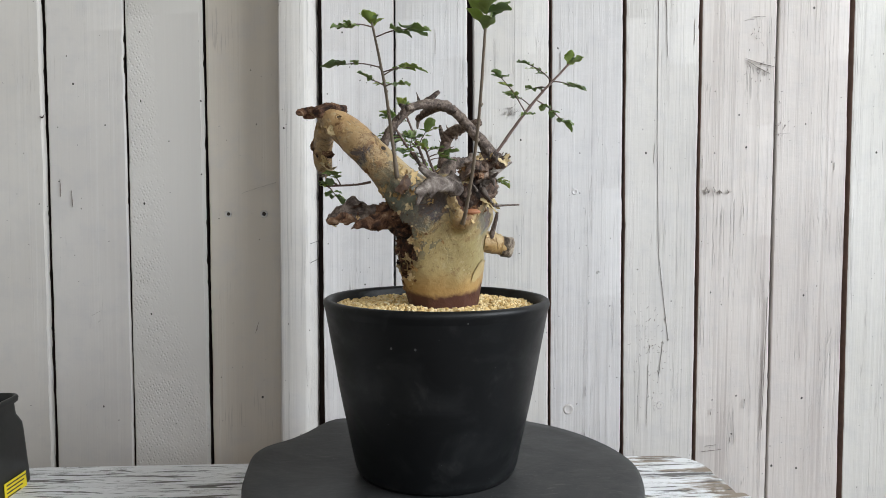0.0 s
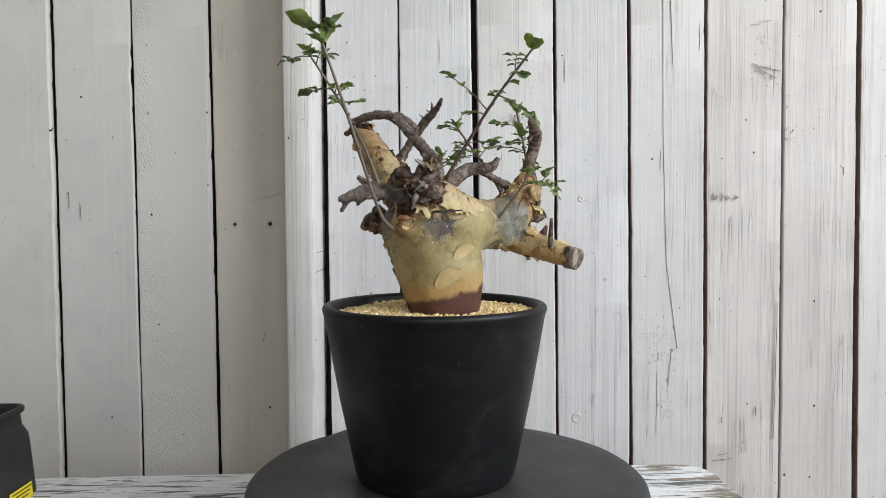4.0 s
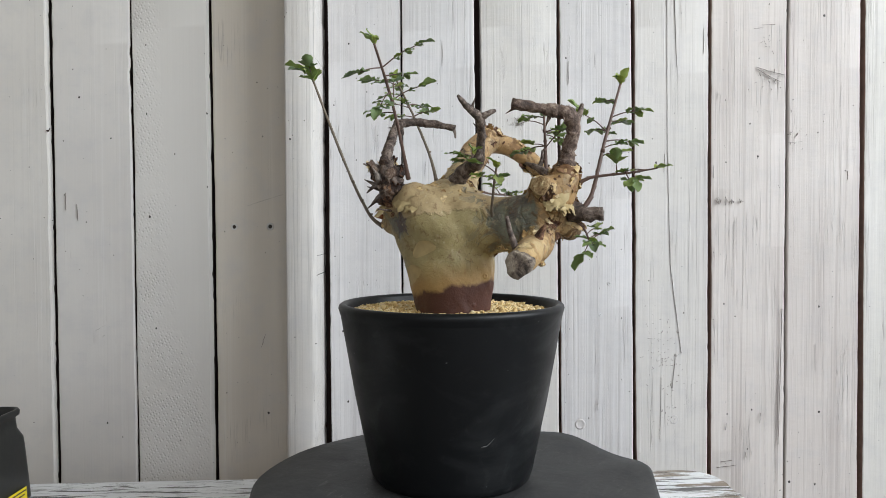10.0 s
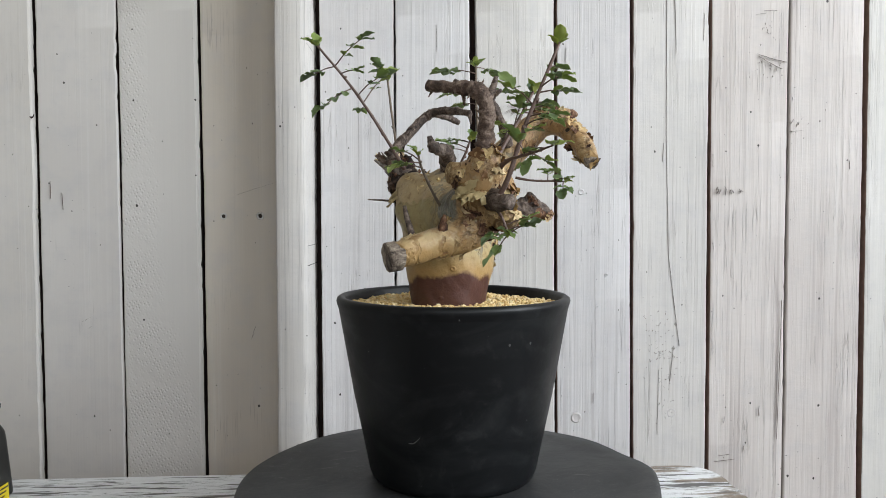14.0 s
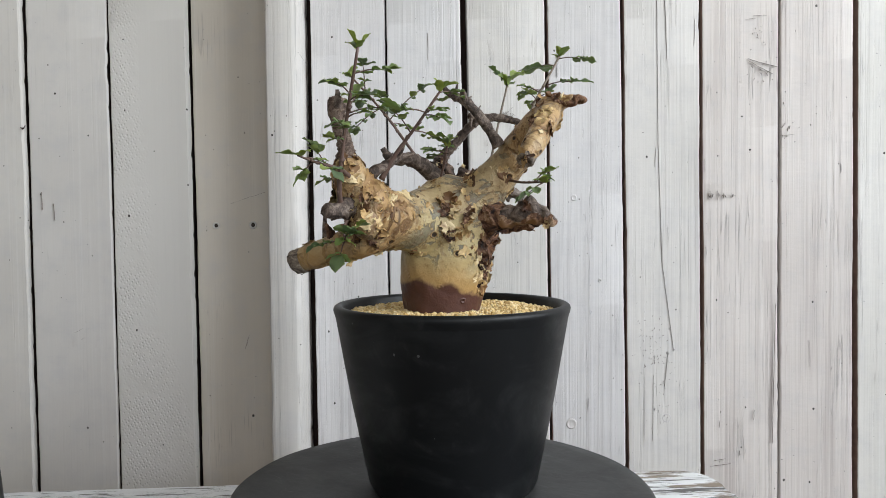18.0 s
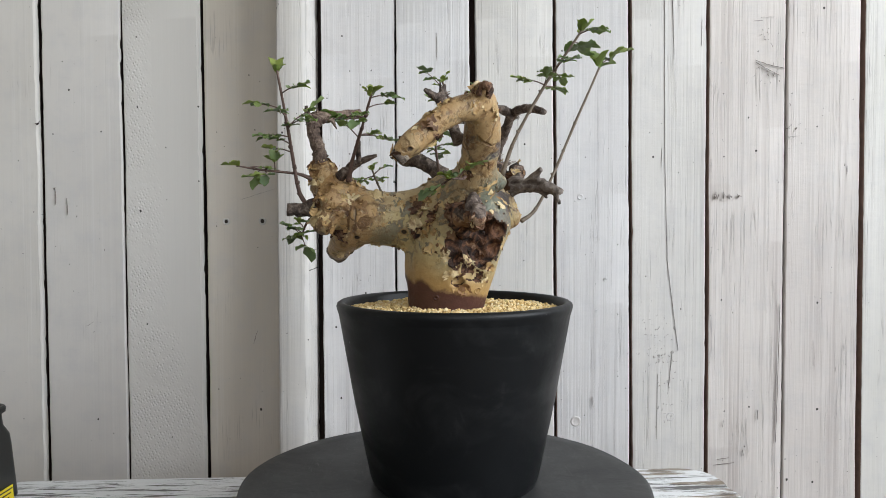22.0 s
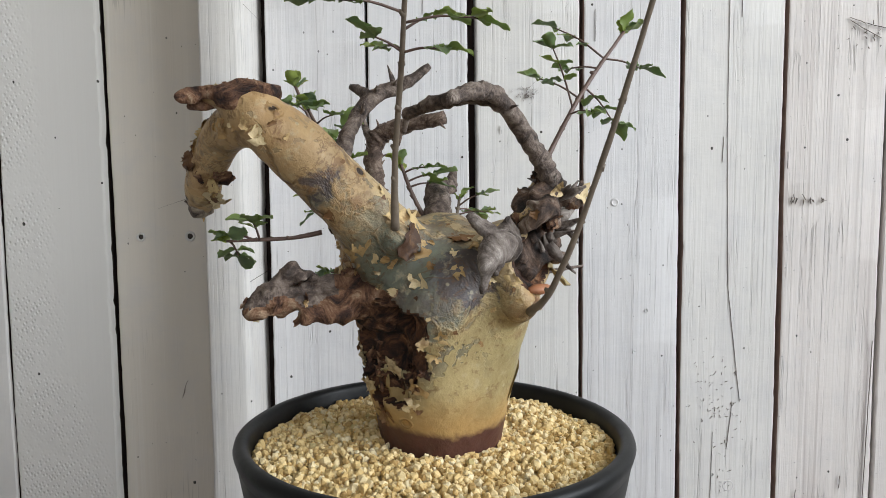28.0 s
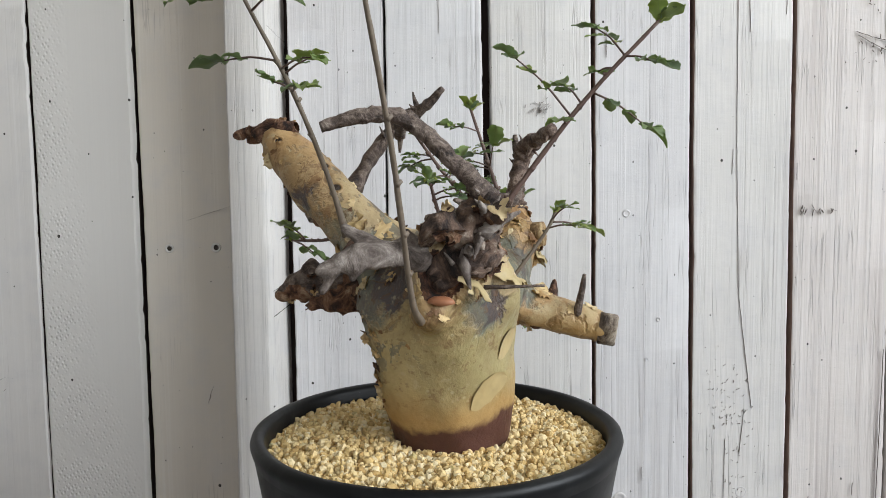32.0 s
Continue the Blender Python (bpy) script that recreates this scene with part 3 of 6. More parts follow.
# ---- building blocks ----
def mesh_ob(name, verts, faces, material, smooth=True, parent=None, label=""):
    me = bpy.data.meshes.new(name)
    me.from_pydata(verts, [], faces)
    me.materials.append(material)
    if smooth:
        me.polygons.foreach_set("use_smooth", [True] * len(me.polygons))
    me.update()
    ob = new(name, me)
    if parent is not None:
        ob.parent = parent
    if label:
        ob["label"] = label
    return ob


def part(name, bm, material, parent, label="", smooth=True):
    me = bpy.data.meshes.new(name)
    bm.to_mesh(me)
    bm.free()
    me.materials.append(material)
    if smooth:
        me.polygons.foreach_set("use_smooth", [True] * len(me.polygons))
    ob = new(name, me)
    ob.parent = parent
    if label:
        ob["label"] = label
    return ob


def box_bm(x0, x1, y0, y1, z0, z1, bevel=0.0, segs=2):
    bm = bmesh.new()
    bmesh.ops.create_cube(bm, size=1.0, matrix=Matrix.LocRotScale(((x0 + x1) / 2, (y0 + y1) / 2, (z0 + z1) / 2), None, (x1 - x0, y1 - y0, z1 - z0)))
    if bevel:
        bmesh.ops.bevel(bm, geom=bm.edges[:], offset=bevel, segments=segs, affect="EDGES", profile=0.6)
    return bm


def lathe(profile, n=96, cx=0.0, cy=0.0, wobble=None):
    """Verts and faces of a profile of (radius, z) turned about z; ends with a zero radius close."""
    verts, faces = [], []
    for r, z in profile:
        for i in range(n):
            a = 2 * math.pi * i / n
            k = wobble(a, r, z) if wobble else 1.0
            verts.append((cx + r * k * math.cos(a), cy + r * k * math.sin(a), z))
    for j in range(len(profile) - 1):
        for i in range(n):
            a, b = j * n + i, j * n + (i + 1) % n
            faces.append((a, b, b + n, a + n))
    for j in (0, len(profile) - 1):
        ring = list(range(j * n, j * n + n))
        if profile[j][0] > 1e-6:
            faces.append(ring if j else ring[::-1])
    return verts, faces


def curve_points(pts, steps):
    """Catmull-Rom through rows of numbers."""
    p = np.array(pts, float)
    p = np.vstack([2 * p[0] - p[1], p, 2 * p[-1] - p[-2]])
    out = []
    for i in range(1, len(p) - 2):
        for s in range(steps):
            t = s / steps
            out.append(0.5 * (2 * p[i] + (p[i + 1] - p[i - 1]) * t + (2 * p[i - 1] - 5 * p[i] + 4 * p[i + 1] - p[i + 2]) * t * t + (3 * p[i] - p[i - 1] - 3 * p[i + 1] + p[i + 2]) * t ** 3))
    out.append(p[-2])
    return np.array(out)


def tube(name, pts, material, parent, label="", steps=6, sides=8, rough=0.12, knots=0.0, seed=0):
    """A branch along rows of (x, y, z, radius), with uneven bark and closed ends."""
    c = curve_points(pts, steps)
    verts, faces = [], []
    up = Vector((0.3, 0.2, 0.93))
    n = len(c)
    rnd = random.Random(seed + len(pts) * 7)
    ph = rnd.random() * 40
    for i, row in enumerate(c):
        a, b = c[max(i - 1, 0)][:3], c[min(i + 1, n - 1)][:3]
        d = Vector(b - a).normalized()
        u = d.cross(up)
        if u.length < 0.05:
            u = d.cross(Vector((1, 0, 0)))
        u.normalize()
        v = d.cross(u)
        r0 = max(row[3], 1e-4)
        for k in range(sides):
            an = 2 * math.pi * k / sides
            q = Vector(row[:3]) * (0.5 / r0 if r0 > 0.002 else 160.0)
            w = 1 + rough * (noise.noise((q.x + ph, q.y + math.cos(an), q.z + math.sin(an))) * 1.6)
            if knots:
                w += knots * max(0.0, noise.noise((i * 0.55 + ph, math.cos(an) * 0.6, math.sin(an) * 0.6)))
            verts.append(Vector(row[:3]) + (u * math.cos(an) + v * math.sin(an)) * r0 * w)
        up = u.cross(d)
    for j in range(n - 1):
        for k in range(sides):
            a, b = j * sides + k, j * sides + (k + 1) % sides
            faces.append((a, b, b + sides, a + sides))
    faces.append(tuple(range(sides))[::-1])
    faces.append(tuple(range((n - 1) * sides, n * sides)))
    return mesh_ob(name, [tuple(v) for v in verts], faces, material, True, parent, label)


class Field:
    """A solid as a smooth union of round cones on a grid, turned into a mesh by surface nets."""

    def __init__(self, lo, hi, step):
        self.lo, self.step = np.array(lo, float), step
        self.n = np.ceil((np.array(hi) - self.lo) / step).astype(int) + 1
        self.d = np.full(self.n, 0.05)

    def region(self, lo, hi):
        a = np.clip(((np.array(lo) - self.lo) / self.step).astype(int), 0, self.n - 1)
        b = np.clip(((np.array(hi) - self.lo) / self.step).astype(int) + 2, 1, self.n)
        sl = tuple(slice(i, j) for i, j in zip(a, b))
        g = np.meshgrid(*[self.lo[k] + self.step * np.arange(a[k], b[k]) for k in range(3)], indexing="ij")
        return sl, np.stack(g, -1)

    def cone(self, a, b, ra, rb, k=0.006, carve=False):
        a, b = np.array(a, float), np.array(b, float)
        m = max(ra, rb) + 3 * k + 0.004
        sl, g = self.region(np.minimum(a, b) - m, np.maximum(a, b) + m)
        ab = b - a
        t = np.clip(((g - a) @ ab) / max(ab @ ab, 1e-12), 0, 1)
        d = np.linalg.norm(g - a - t[..., None] * ab, axis=-1) - (ra + (rb - ra) * t)
        e = self.d[sl]
        if carve:
            h = np.clip(0.5 - 0.5 * (e + d) / k, 0, 1)
            self.d[sl] = e * (1 - h) - d * h + k * h * (1 - h)
        else:
            h = np.clip(0.5 + 0.5 * (e - d) / k, 0, 1)
            self.d[sl] = e * (1 - h) + d * h - k * h * (1 - h)

    def chain(self, rows, k=0.006, steps=3):
        c = curve_points(rows, steps)
        for p, q in zip(c[:-1], c[1:]):
            self.cone(p[:3], q[:3], p[3], q[3], k)

    def lumps(self, amp, scale, seed=0):
        """Uneven surface: a few sums of waves bent by one another."""
        r = np.random.RandomState(seed)
        near = np.abs(self.d) < 0.012
        idx = np.argwhere(near)
        p = self.lo + idx * self.step
        s = np.zeros(len(p))
        for o in range(3):
            f = scale * 1.9 ** o
            for _ in range(5):
                w = r.randn(3)
                w *= f / np.linalg.norm(w)
                w2 = r.randn(3) * f * 0.5
                s += np.sin(p @ w + 1.7 * np.sin(p @ w2 + r.rand() * 6) + r.rand() * 6) / (2.2 * 1.8 ** o)
        self.d[near] += amp * s

    def mesh(self):
        d = self.d
        s = d < 0
        n = self.n
        cell = np.zeros(n - 1, bool)
        alls = np.ones(n - 1, bool)
        for i in (0, 1):
            for j in (0, 1):
                for k in (0, 1):
                    q = s[i:n[0] - 1 + i, j:n[1] - 1 + j, k:n[2] - 1 + k]
                    cell |= q
                    alls &= q
        cell &= ~alls
        idx = np.argwhere(cell)
        ids = np.full(n - 1, -1)
        ids[tuple(idx.T)] = np.arange(len(idx))
        acc, cnt = np.zeros((len(idx), 3)), np.zeros(len(idx))
        cs = [(i, j, k) for i in (0, 1) for j in (0, 1) for k in (0, 1)]
        for p in cs:
            for ax in range(3):
                if p[ax] == 0:
                    q = list(p)
                    q[ax] = 1
                    a, b = d[tuple((idx + p).T)], d[tuple((idx + q).T)]
                    on = (a < 0) != (b < 0)
                    t = np.where(on, a / np.where(on, a - b, 1), 0)
                    pt = np.array(p) + t[:, None] * (np.array(q) - np.array(p))
                    acc += np.where(on[:, None], pt, 0)
                    cnt += on
        verts = self.lo + (idx + acc / cnt[:, None]) * self.step
        faces = []
        for ax in range(3):
            sh = [slice(1, -1)] * 3
            sh[ax] = slice(0, -1)
            up = [slice(1, -1)] * 3
            up[ax] = slice(1, None)
            a, b = s[tuple(sh)], s[tuple(up)]
            e = np.argwhere(a != b)
            off = np.ones(3, int)
            off[ax] = 0
            e = e + off
            u, v = [k for k in range(3) if k != ax]
            du, dv = np.eye(3, dtype=int)[u], np.eye(3, dtype=int)[v]
            q = np.stack([ids[tuple((e - du - dv).T)], ids[tuple((e - dv).T)], ids[tuple(e.T)], ids[tuple((e - du).T)]], -1)
            inside = s[tuple(e.T)]
            flip = inside if ax != 1 else ~inside
            q[~flip] = q[~flip][:, ::-1]
            faces.append(q)
        return verts, np.concatenate(faces)


# ---- the room: boarded back wall, added unseen plain walls that close it ----
TABLE_Z, FLOOR_Z, CEIL_Z = -0.04, -0.79, 1.75
RIGHT_Y, LEFT_Y = 0.3236, 0.3355


def plank_mesh(w_bottom, w_top, lean, z0, z1, thick, seed, chamfer=0.0022, right=None, chips=0.0005):
    """A board standing on its local origin, its front face at y = 0, with planed edges (the right one may be broader), wavy and chipped."""
    rows, n = [], 210
    right = right or chamfer
    for i in range(n + 1):
        t = i / n
        z = z0 + (z1 - z0) * t
        c = lean * t
        h = (w_bottom + (w_top - w_bottom) * t) / 2
        e0 = 0.0007 * noise.noise((seed * 3.1, z * 9, 0)) + 0.0003 * noise.noise((seed * 3.1, z * 60, 4))
        e1 = 0.0007 * noise.noise((seed * 3.1, z * 9, 9)) + 0.0003 * noise.noise((seed * 3.1, z * 60, 7))
        e0 += chips * 2.0 * max(0.0, noise.noise((seed * 5.3, z * 95, 2)) - 0.28)
        e1 -= chips * 3.0 * max(0.0, noise.noise((seed * 4.7, z * 110, 5)) - 0.22)
        ch = chamfer * (1 + 0.4 * noise.noise((seed, z * 20, 2)))
        cr = right * (1 + 0.22 * noise.noise((seed, z * 14, 3)) + 0.12 * noise.noise((seed, z * 70, 8)))
        bow = 0.0006 * noise.noise((seed, z * 3, 1))
        l, r = c - h + e0, c + h + e1
        rows.append([(l, thick, z), (l, ch * 1.2, z), (l + ch * 0.35, ch * 0.35, z), (l + ch, bow, z), ((l + r) / 2, bow * 0.5 + 0.0003, z), (r - cr, bow, z), (r - cr * 0.55, cr * 0.22, z), (r, cr * 1.0, z), (r, thick, z)])
    m = len(rows[0])
    verts = [v for row in rows for v in row]
    faces = [(j * m + k, j * m + k + 1, (j + 1) * m + k + 1, (j + 1) * m + k) for j in range(n) for k in range(m - 1)]
    return verts, faces


def room():
    wall = tagged(part("wall_back", box_bm(-1.8, 1.6, 0.352, 0.45, FLOOR_Z, CEIL_Z), M_GAP, None, "", False), "white-painted vertical board wall behind the table", "wall", kind="structure")
    z0, z1 = -0.30, 0.75
    mid = 0.1565
    # edges of the boards on the bright side: x low down, x high up, half the gap low and high
    edges = [(-0.1345, -0.1375, 0.0026, 0.0024), (-0.0490, -0.0510, 0.0009, 0.0012), (0.0445, 0.0330, 0.0020, 0.0046), (0.1350, 0.1265, 0.0014, 0.0012),
             (0.2225, 0.2115, 0.0014, 0.0014), (0.3090, 0.3015, 0.0022, 0.0015), (0.3965, 0.3935, 0.0008, 0.0010), (0.4860, 0.4790, 0.0028, 0.0022),
             (0.5740, 0.5680, 0.0014, 0.0014), (0.6620, 0.6560, 0.0014, 0.0014), (0.7500, 0.7440, 0.0014, 0.0014), (0.8380, 0.8320, 0.0014, 0.0014)]
    dark = [(-0.73, -0.732, 0.0013, 0.0013), (-0.637, -0.64, 0.0014, 0.0014), (-0.5445, -0.5475, 0.0013, 0.0013), (-0.4512, -0.4562, 0.0021, 0.0020), (-0.3582, -0.3635, 0.0009, 0.0012), (-0.2668, -0.2730, 0.0020, 0.0015), (-0.1650, -0.1700, 0.001, 0.001)]
    count = 0
    for row, y, smooth in ((edges, RIGHT_Y, False), (dark, LEFT_Y, True)):
        for i in range(len(row) - 1):
            (a0, a1, g0, g1), (b0, b1, h0, h1) = row[i], row[i + 1]
            lo, hi = (a0 + g0, b0 - h0), (a1 + g1, b1 - h1)
            c0, c1 = sum(lo) / 2, sum(hi) / 2
            count += 1
            v, f = plank_mesh(lo[1] - lo[0], hi[1] - hi[0], c1 - c0, z0, z1, 0.022, count, 0.0018 if smooth else 0.0014, 0.0040 if smooth and i != 3 else (0.0022 if smooth else 0.0017), 0.0010 if smooth else 0.0005)
            mat = (M_BOARD_CREAM if i in (2, 4, 7) else M_BOARD_GRAIN if i in (5, 6) else M_BOARD) if not smooth else (M_BOARD_STAMP if i == 4 else M_BOARD_SHADE if i == 5 else M_BOARD_SMOOTH)
            ob = mesh_ob("plank", v, f, mat, True, wall)
            ob.data.set_sharp_from_angle(angle=radians(22))
            # deep side faces coloured dark in place of the gap's shade
            if smooth:
                ob.data.materials.append(M_GAP)
                for q in ob.data.polygons:
                    if q.index % 8 in (0, 7):
                        q.material_index = 1
            if not smooth and i in (3, 4, 5, 7):
                ob.data.materials.append(M_EDGE)
                for q in ob.data.polygons:
                    if q.index % 8 < 2:
                        q.material_index = 1
            ob.location = (c0, y + 0.0008 * math.sin(count * 2.3), 0)
    # the upright post between the two runs of boards
    v, f = plank_mesh(0.0325, 0.0335, -0.0005, z0, z1, 0.075, 77, 0.0022, 0.0062, 0.0008)
    post = tagged(mesh_ob("door_post", v, f, M_POST, True), "white-painted wooden door post with brush marks", "post", kind="structure")
    post.location = (-0.1572, 0.272, 0)
    rest = [("wall_upper", -1.8, 1.6, 0.33, 0.352, 0.75, CEIL_Z), ("wall_lower", -1.8, 1.6, 0.33, 0.352, FLOOR_Z, -0.30), ("wall_side_strip", 0.84, 1.6, 0.33, 0.352, -0.30, 0.75), ("wall_far_strip", -1.8, -0.735, 0.33, 0.352, -0.30, 0.75)]
    for name, x0, x1, y0, y1, a, b in rest:
        tagged(part(name, box_bm(x0, x1, y0, y1, a, b), M_PLASTER, None, "", False), "plain painted wall", "wall", kind="structure")
    # Unseen room shell, added to bound the light; dark floor dims the pot's reflections.
    for name, x0, x1, y0, y1, a, b in (
            ("floor", -1.9, 1.7, -2.5, 0.45, FLOOR_Z - 0.1, FLOOR_Z), ("ceiling", -1.9, 1.7, -2.5, 0.45, CEIL_Z, CEIL_Z + 0.1), ("wall_left", -1.9, -1.8, -2.5, 0.45, FLOOR_Z, CEIL_Z),
            ("wall_right_low", 1.6, 1.7, -2.5, 0.45, FLOOR_Z, 0.35), ("wall_right_high", 1.6, 1.7, -2.5, 0.45, 1.65, CEIL_Z), ("wall_right_near", 1.6, 1.7, -2.5, -2.0, 0.35, 1.65), ("wall_right_far", 1.6, 1.7, -0.10, 0.45, 0.35, 1.65),
            ("wall_front_low", -1.8, 1.6, -2.5, -2.4, FLOOR_Z, 0.4), ("wall_front_high", -1.8, 1.6, -2.5, -2.4, 1.4, CEIL_Z), ("wall_front_left", -1.8, -0.6, -2.5, -2.4, 0.4, 1.4), ("wall_front_right", 1.0, 1.6, -2.5, -2.4, 0.4, 1.4)):
        tagged(part(name, box_bm(x0, x1, y0, y1, a, b), M_FLOOR if name == "floor" else M_PLASTER, None, "", False), "unseen dark floor added to close the room" if name == "floor" else "unseen plain surface added to close the room", name.split("_")[0], kind="structure")


def slit(wall, x0, z0, x1, z1, width, y, seed, label=""):
    """A drying crack or gouge in a board: a narrow dark sliver that wanders along its line."""
    rnd = random.Random(seed)
    n = max(3, int(math.hypot(x1 - x0, z1 - z0) / 0.006))
    d = Vector((x1 - x0, 0, z1 - z0)).normalized()
    side = Vector((d.z, 0, -d.x))
    verts, faces = [], []
    for i in range(n + 1):
        t = i / n
        width_here = width * 0.6
        p = Vector((x0, y, z0)).lerp(Vector((x1, y, z1)), t) + side * rnd.uniform(-0.5, 0.5) * width
        w = width_here * 0.5 * (math.sin(math.pi * min(0.97, max(0.03, t))) ** 0.5) * rnd.uniform(0.5, 1.2)
        verts += [tuple(p - side * w), tuple(p + side * w), tuple(p + Vector((0, 0.0012, 0)))]
    for i in range(n):
        a, b = i * 3, i * 3 + 3
        faces += [(a, a + 1, b + 1, b), (a, b, b + 2, a + 2), (a + 1, a + 2, b + 2, b + 1)]
    return mesh_ob("crack", verts, faces, M_GAP if width > 0.0008 else M_CRACK, False, wall, label)


def wall_marks():
    wall = bpy.data.objects["wall_back"]
    y = RIGHT_Y - 0.0012
    rnd = random.Random(31)
    for i, (x0, z0, x1, z1, w) in enumerate(((0.2523, 0.60, 0.2556, 0.2826, 0.0003), (0.2556, 0.2826, 0.2597, 0.1506, 0.0004), (0.2597, 0.1506, 0.2733, 0.0473, 0.0004), (0.2666, 0.0473, 0.2630, 0.0060, 0.0003), (0.2621, 0.47, 0.2655, 0.3783, 0.0004), (0.2500, 0.02, 0.2492, -0.055, 0.0002), (0.3905, 0.10, 0.3878, -0.06, 0.0003))):
        slit(wall, x0, z0, x1, z1, w, y, i + 1)
    for x0, z0, x1, z1, w in ((0.3575, 0.3785, 0.3720, 0.3735, 0.0007), (0.3720, 0.3735, 0.3915, 0.3690, 0.0009), (0.3590, 0.3755, 0.3700, 0.3690, 0.0006), (0.3700, 0.3690, 0.3860, 0.3610, 0.0006), (0.3157, -0.0863, 0.3395, -0.0830, 0.0005), (0.3200, -0.0795, 0.3340, -0.0775, 0.0004), (0.3946, 0.2914, 0.4119, 0.2928, 0.0007), (0.3550, 0.4220, 0.3660, 0.4230, 0.0006), (0.3640, 0.4262, 0.3790, 0.4268, 0.0004)):
        slit(wall, x0, z0, x1, z1, w, y, int(x0 * 9000))
    # stamped scuff, knot holes, chatter and small gouges
    for i in range(14):
        x = rnd.uniform(0.3125, 0.3335)
        z = 0.2235 + rnd.gauss(0, 0.0018)
        slit(wall, x, z - 0.002, x + rnd.gauss(0, 0.0016), z + rnd.uniform(0.0, 0.0035), 0.0003, y, 40 + i)
    for i in range(5):
        slit(wall, 0.3405 + rnd.gauss(0, 0.0014), 0.2225 + rnd.gauss(0, 0.0014), 0.3425 + rnd.gauss(0, 0.0016), 0.2255 + rnd.gauss(0, 0.0016), 0.0006, y, 340 + i)
    for cx, cz, sx, sz, count in ((0.2440, 0.0560, 0.010, 0.022, 52), (0.2500, 0.0360, 0.006, 0.005, 14), (0.2640, 0.0200, 0.005, 0.022, 22), (0.2580, -0.020, 0.008, 0.012, 12), (0.0836, 0.3154, 0.0038, 0.0030, 44), (0.4028, 0.300, 0.004, 0.008, 14), (0.3680, 0.3620, 0.010, 0.006, 16), (0.3700, 0.3980, 0.006, 0.008, 12)):
        for i in range(count):
            x, z = rnd.gauss(cx, sx), rnd.gauss(cz, sz)
            a, l = rnd.gauss(1.35, 0.8), rnd.uniform(0.0008, 0.0034)
            slit(wall, x, z, x + l * math.cos(a), z + l * math.sin(a), rnd.uniform(0.0004, 0.0007), y, 600 + i)
    for i in range(16):
        x, z, l = rnd.uniform(-0.10, 0.47), rnd.uniform(-0.12, 0.42), rnd.uniform(0.004, 0.03)
        slit(wall, x, z, x + rnd.uniform(-0.001, 0.001), z + l, rnd.uniform(0.0003, 0.0005), y, 200 + i)
    # gouges in the smooth boards and their chipped edges
    yl = LEFT_Y - 0.0012
    for i, (x0, z0, x1, z1, w) in enumerate(((-0.4600, 0.3062, -0.4545, 0.3078, 0.0040), (-0.4390, 0.235, -0.4385, 0.215, 0.0003), (-0.4260, 0.222, -0.4250, 0.203, 0.0002), (-0.4070, 0.075, -0.3960, 0.081, 0.0005), (-0.3990, 0.068, -0.3960, 0.070, 0.0005), (-0.2140, 0.058, -0.2100, 0.070, 0.0007), (-0.2120, 0.062, -0.2150, 0.055, 0.0007))):
        slit(wall, x0, z0, x1, z1, w, yl, 700 + i)
    slit(wall, -0.2290, 0.2200, -0.1890, 0.2330, 0.0004, LEFT_Y - 0.0012, 150)
    for k, (x, z, yy, r) in enumerate(((-0.2453, 0.1955, LEFT_Y, 0.0032), (-0.2038, 0.1959, LEFT_Y, 0.0036), (0.1561, -0.0345, RIGHT_Y, 0.0050), (0.2655, -0.0294, RIGHT_Y, 0.0046), (0.1599, 0.2231, RIGHT_Y, 0.0028), (0.2380, 0.1332, RIGHT_Y, 0.0018), (0.1790, 0.0930, RIGHT_Y, 0.0013), (0.1890, 0.1290, RIGHT_Y, 0.0016))):
        # a filled screw hole: a shallow ring with a dark sunk middle
        prof = [(r * 1.3, 0.0012), (r * 1.1, 0.0001), (r * 0.95, -0.0001), (r * 0.8, 0.0003), (r * 0.45, 0.0006), (0.0, 0.0006)] if k > 1 else [(r * 1.25, 0.0012), (r * 1.05, -0.0004), (r * 0.85, 0.0002), (r * 0.5, 0.0016), (0.0, 0.0022)]
        v, f = lathe(prof, 18)
        ring = mesh_ob("screw_hole", [(x + p[0], yy + p[2] - 0.0006, z + p[1]) for p in v], f, M_BOARD_SMOOTH if k < 2 else M_BOARD, True, wall)
        v, f = lathe([(r * (0.30 if k > 1 else 0.80), 0.0), (r * 0.2, -0.0002), (0.0, -0.0003)], 12)
        mesh_ob("screw_head", [(x + p[0] + 0.2 * r, yy + p[2] + 0.0004, z + p[1]) for p in v], f, M_NAIL, True, wall)


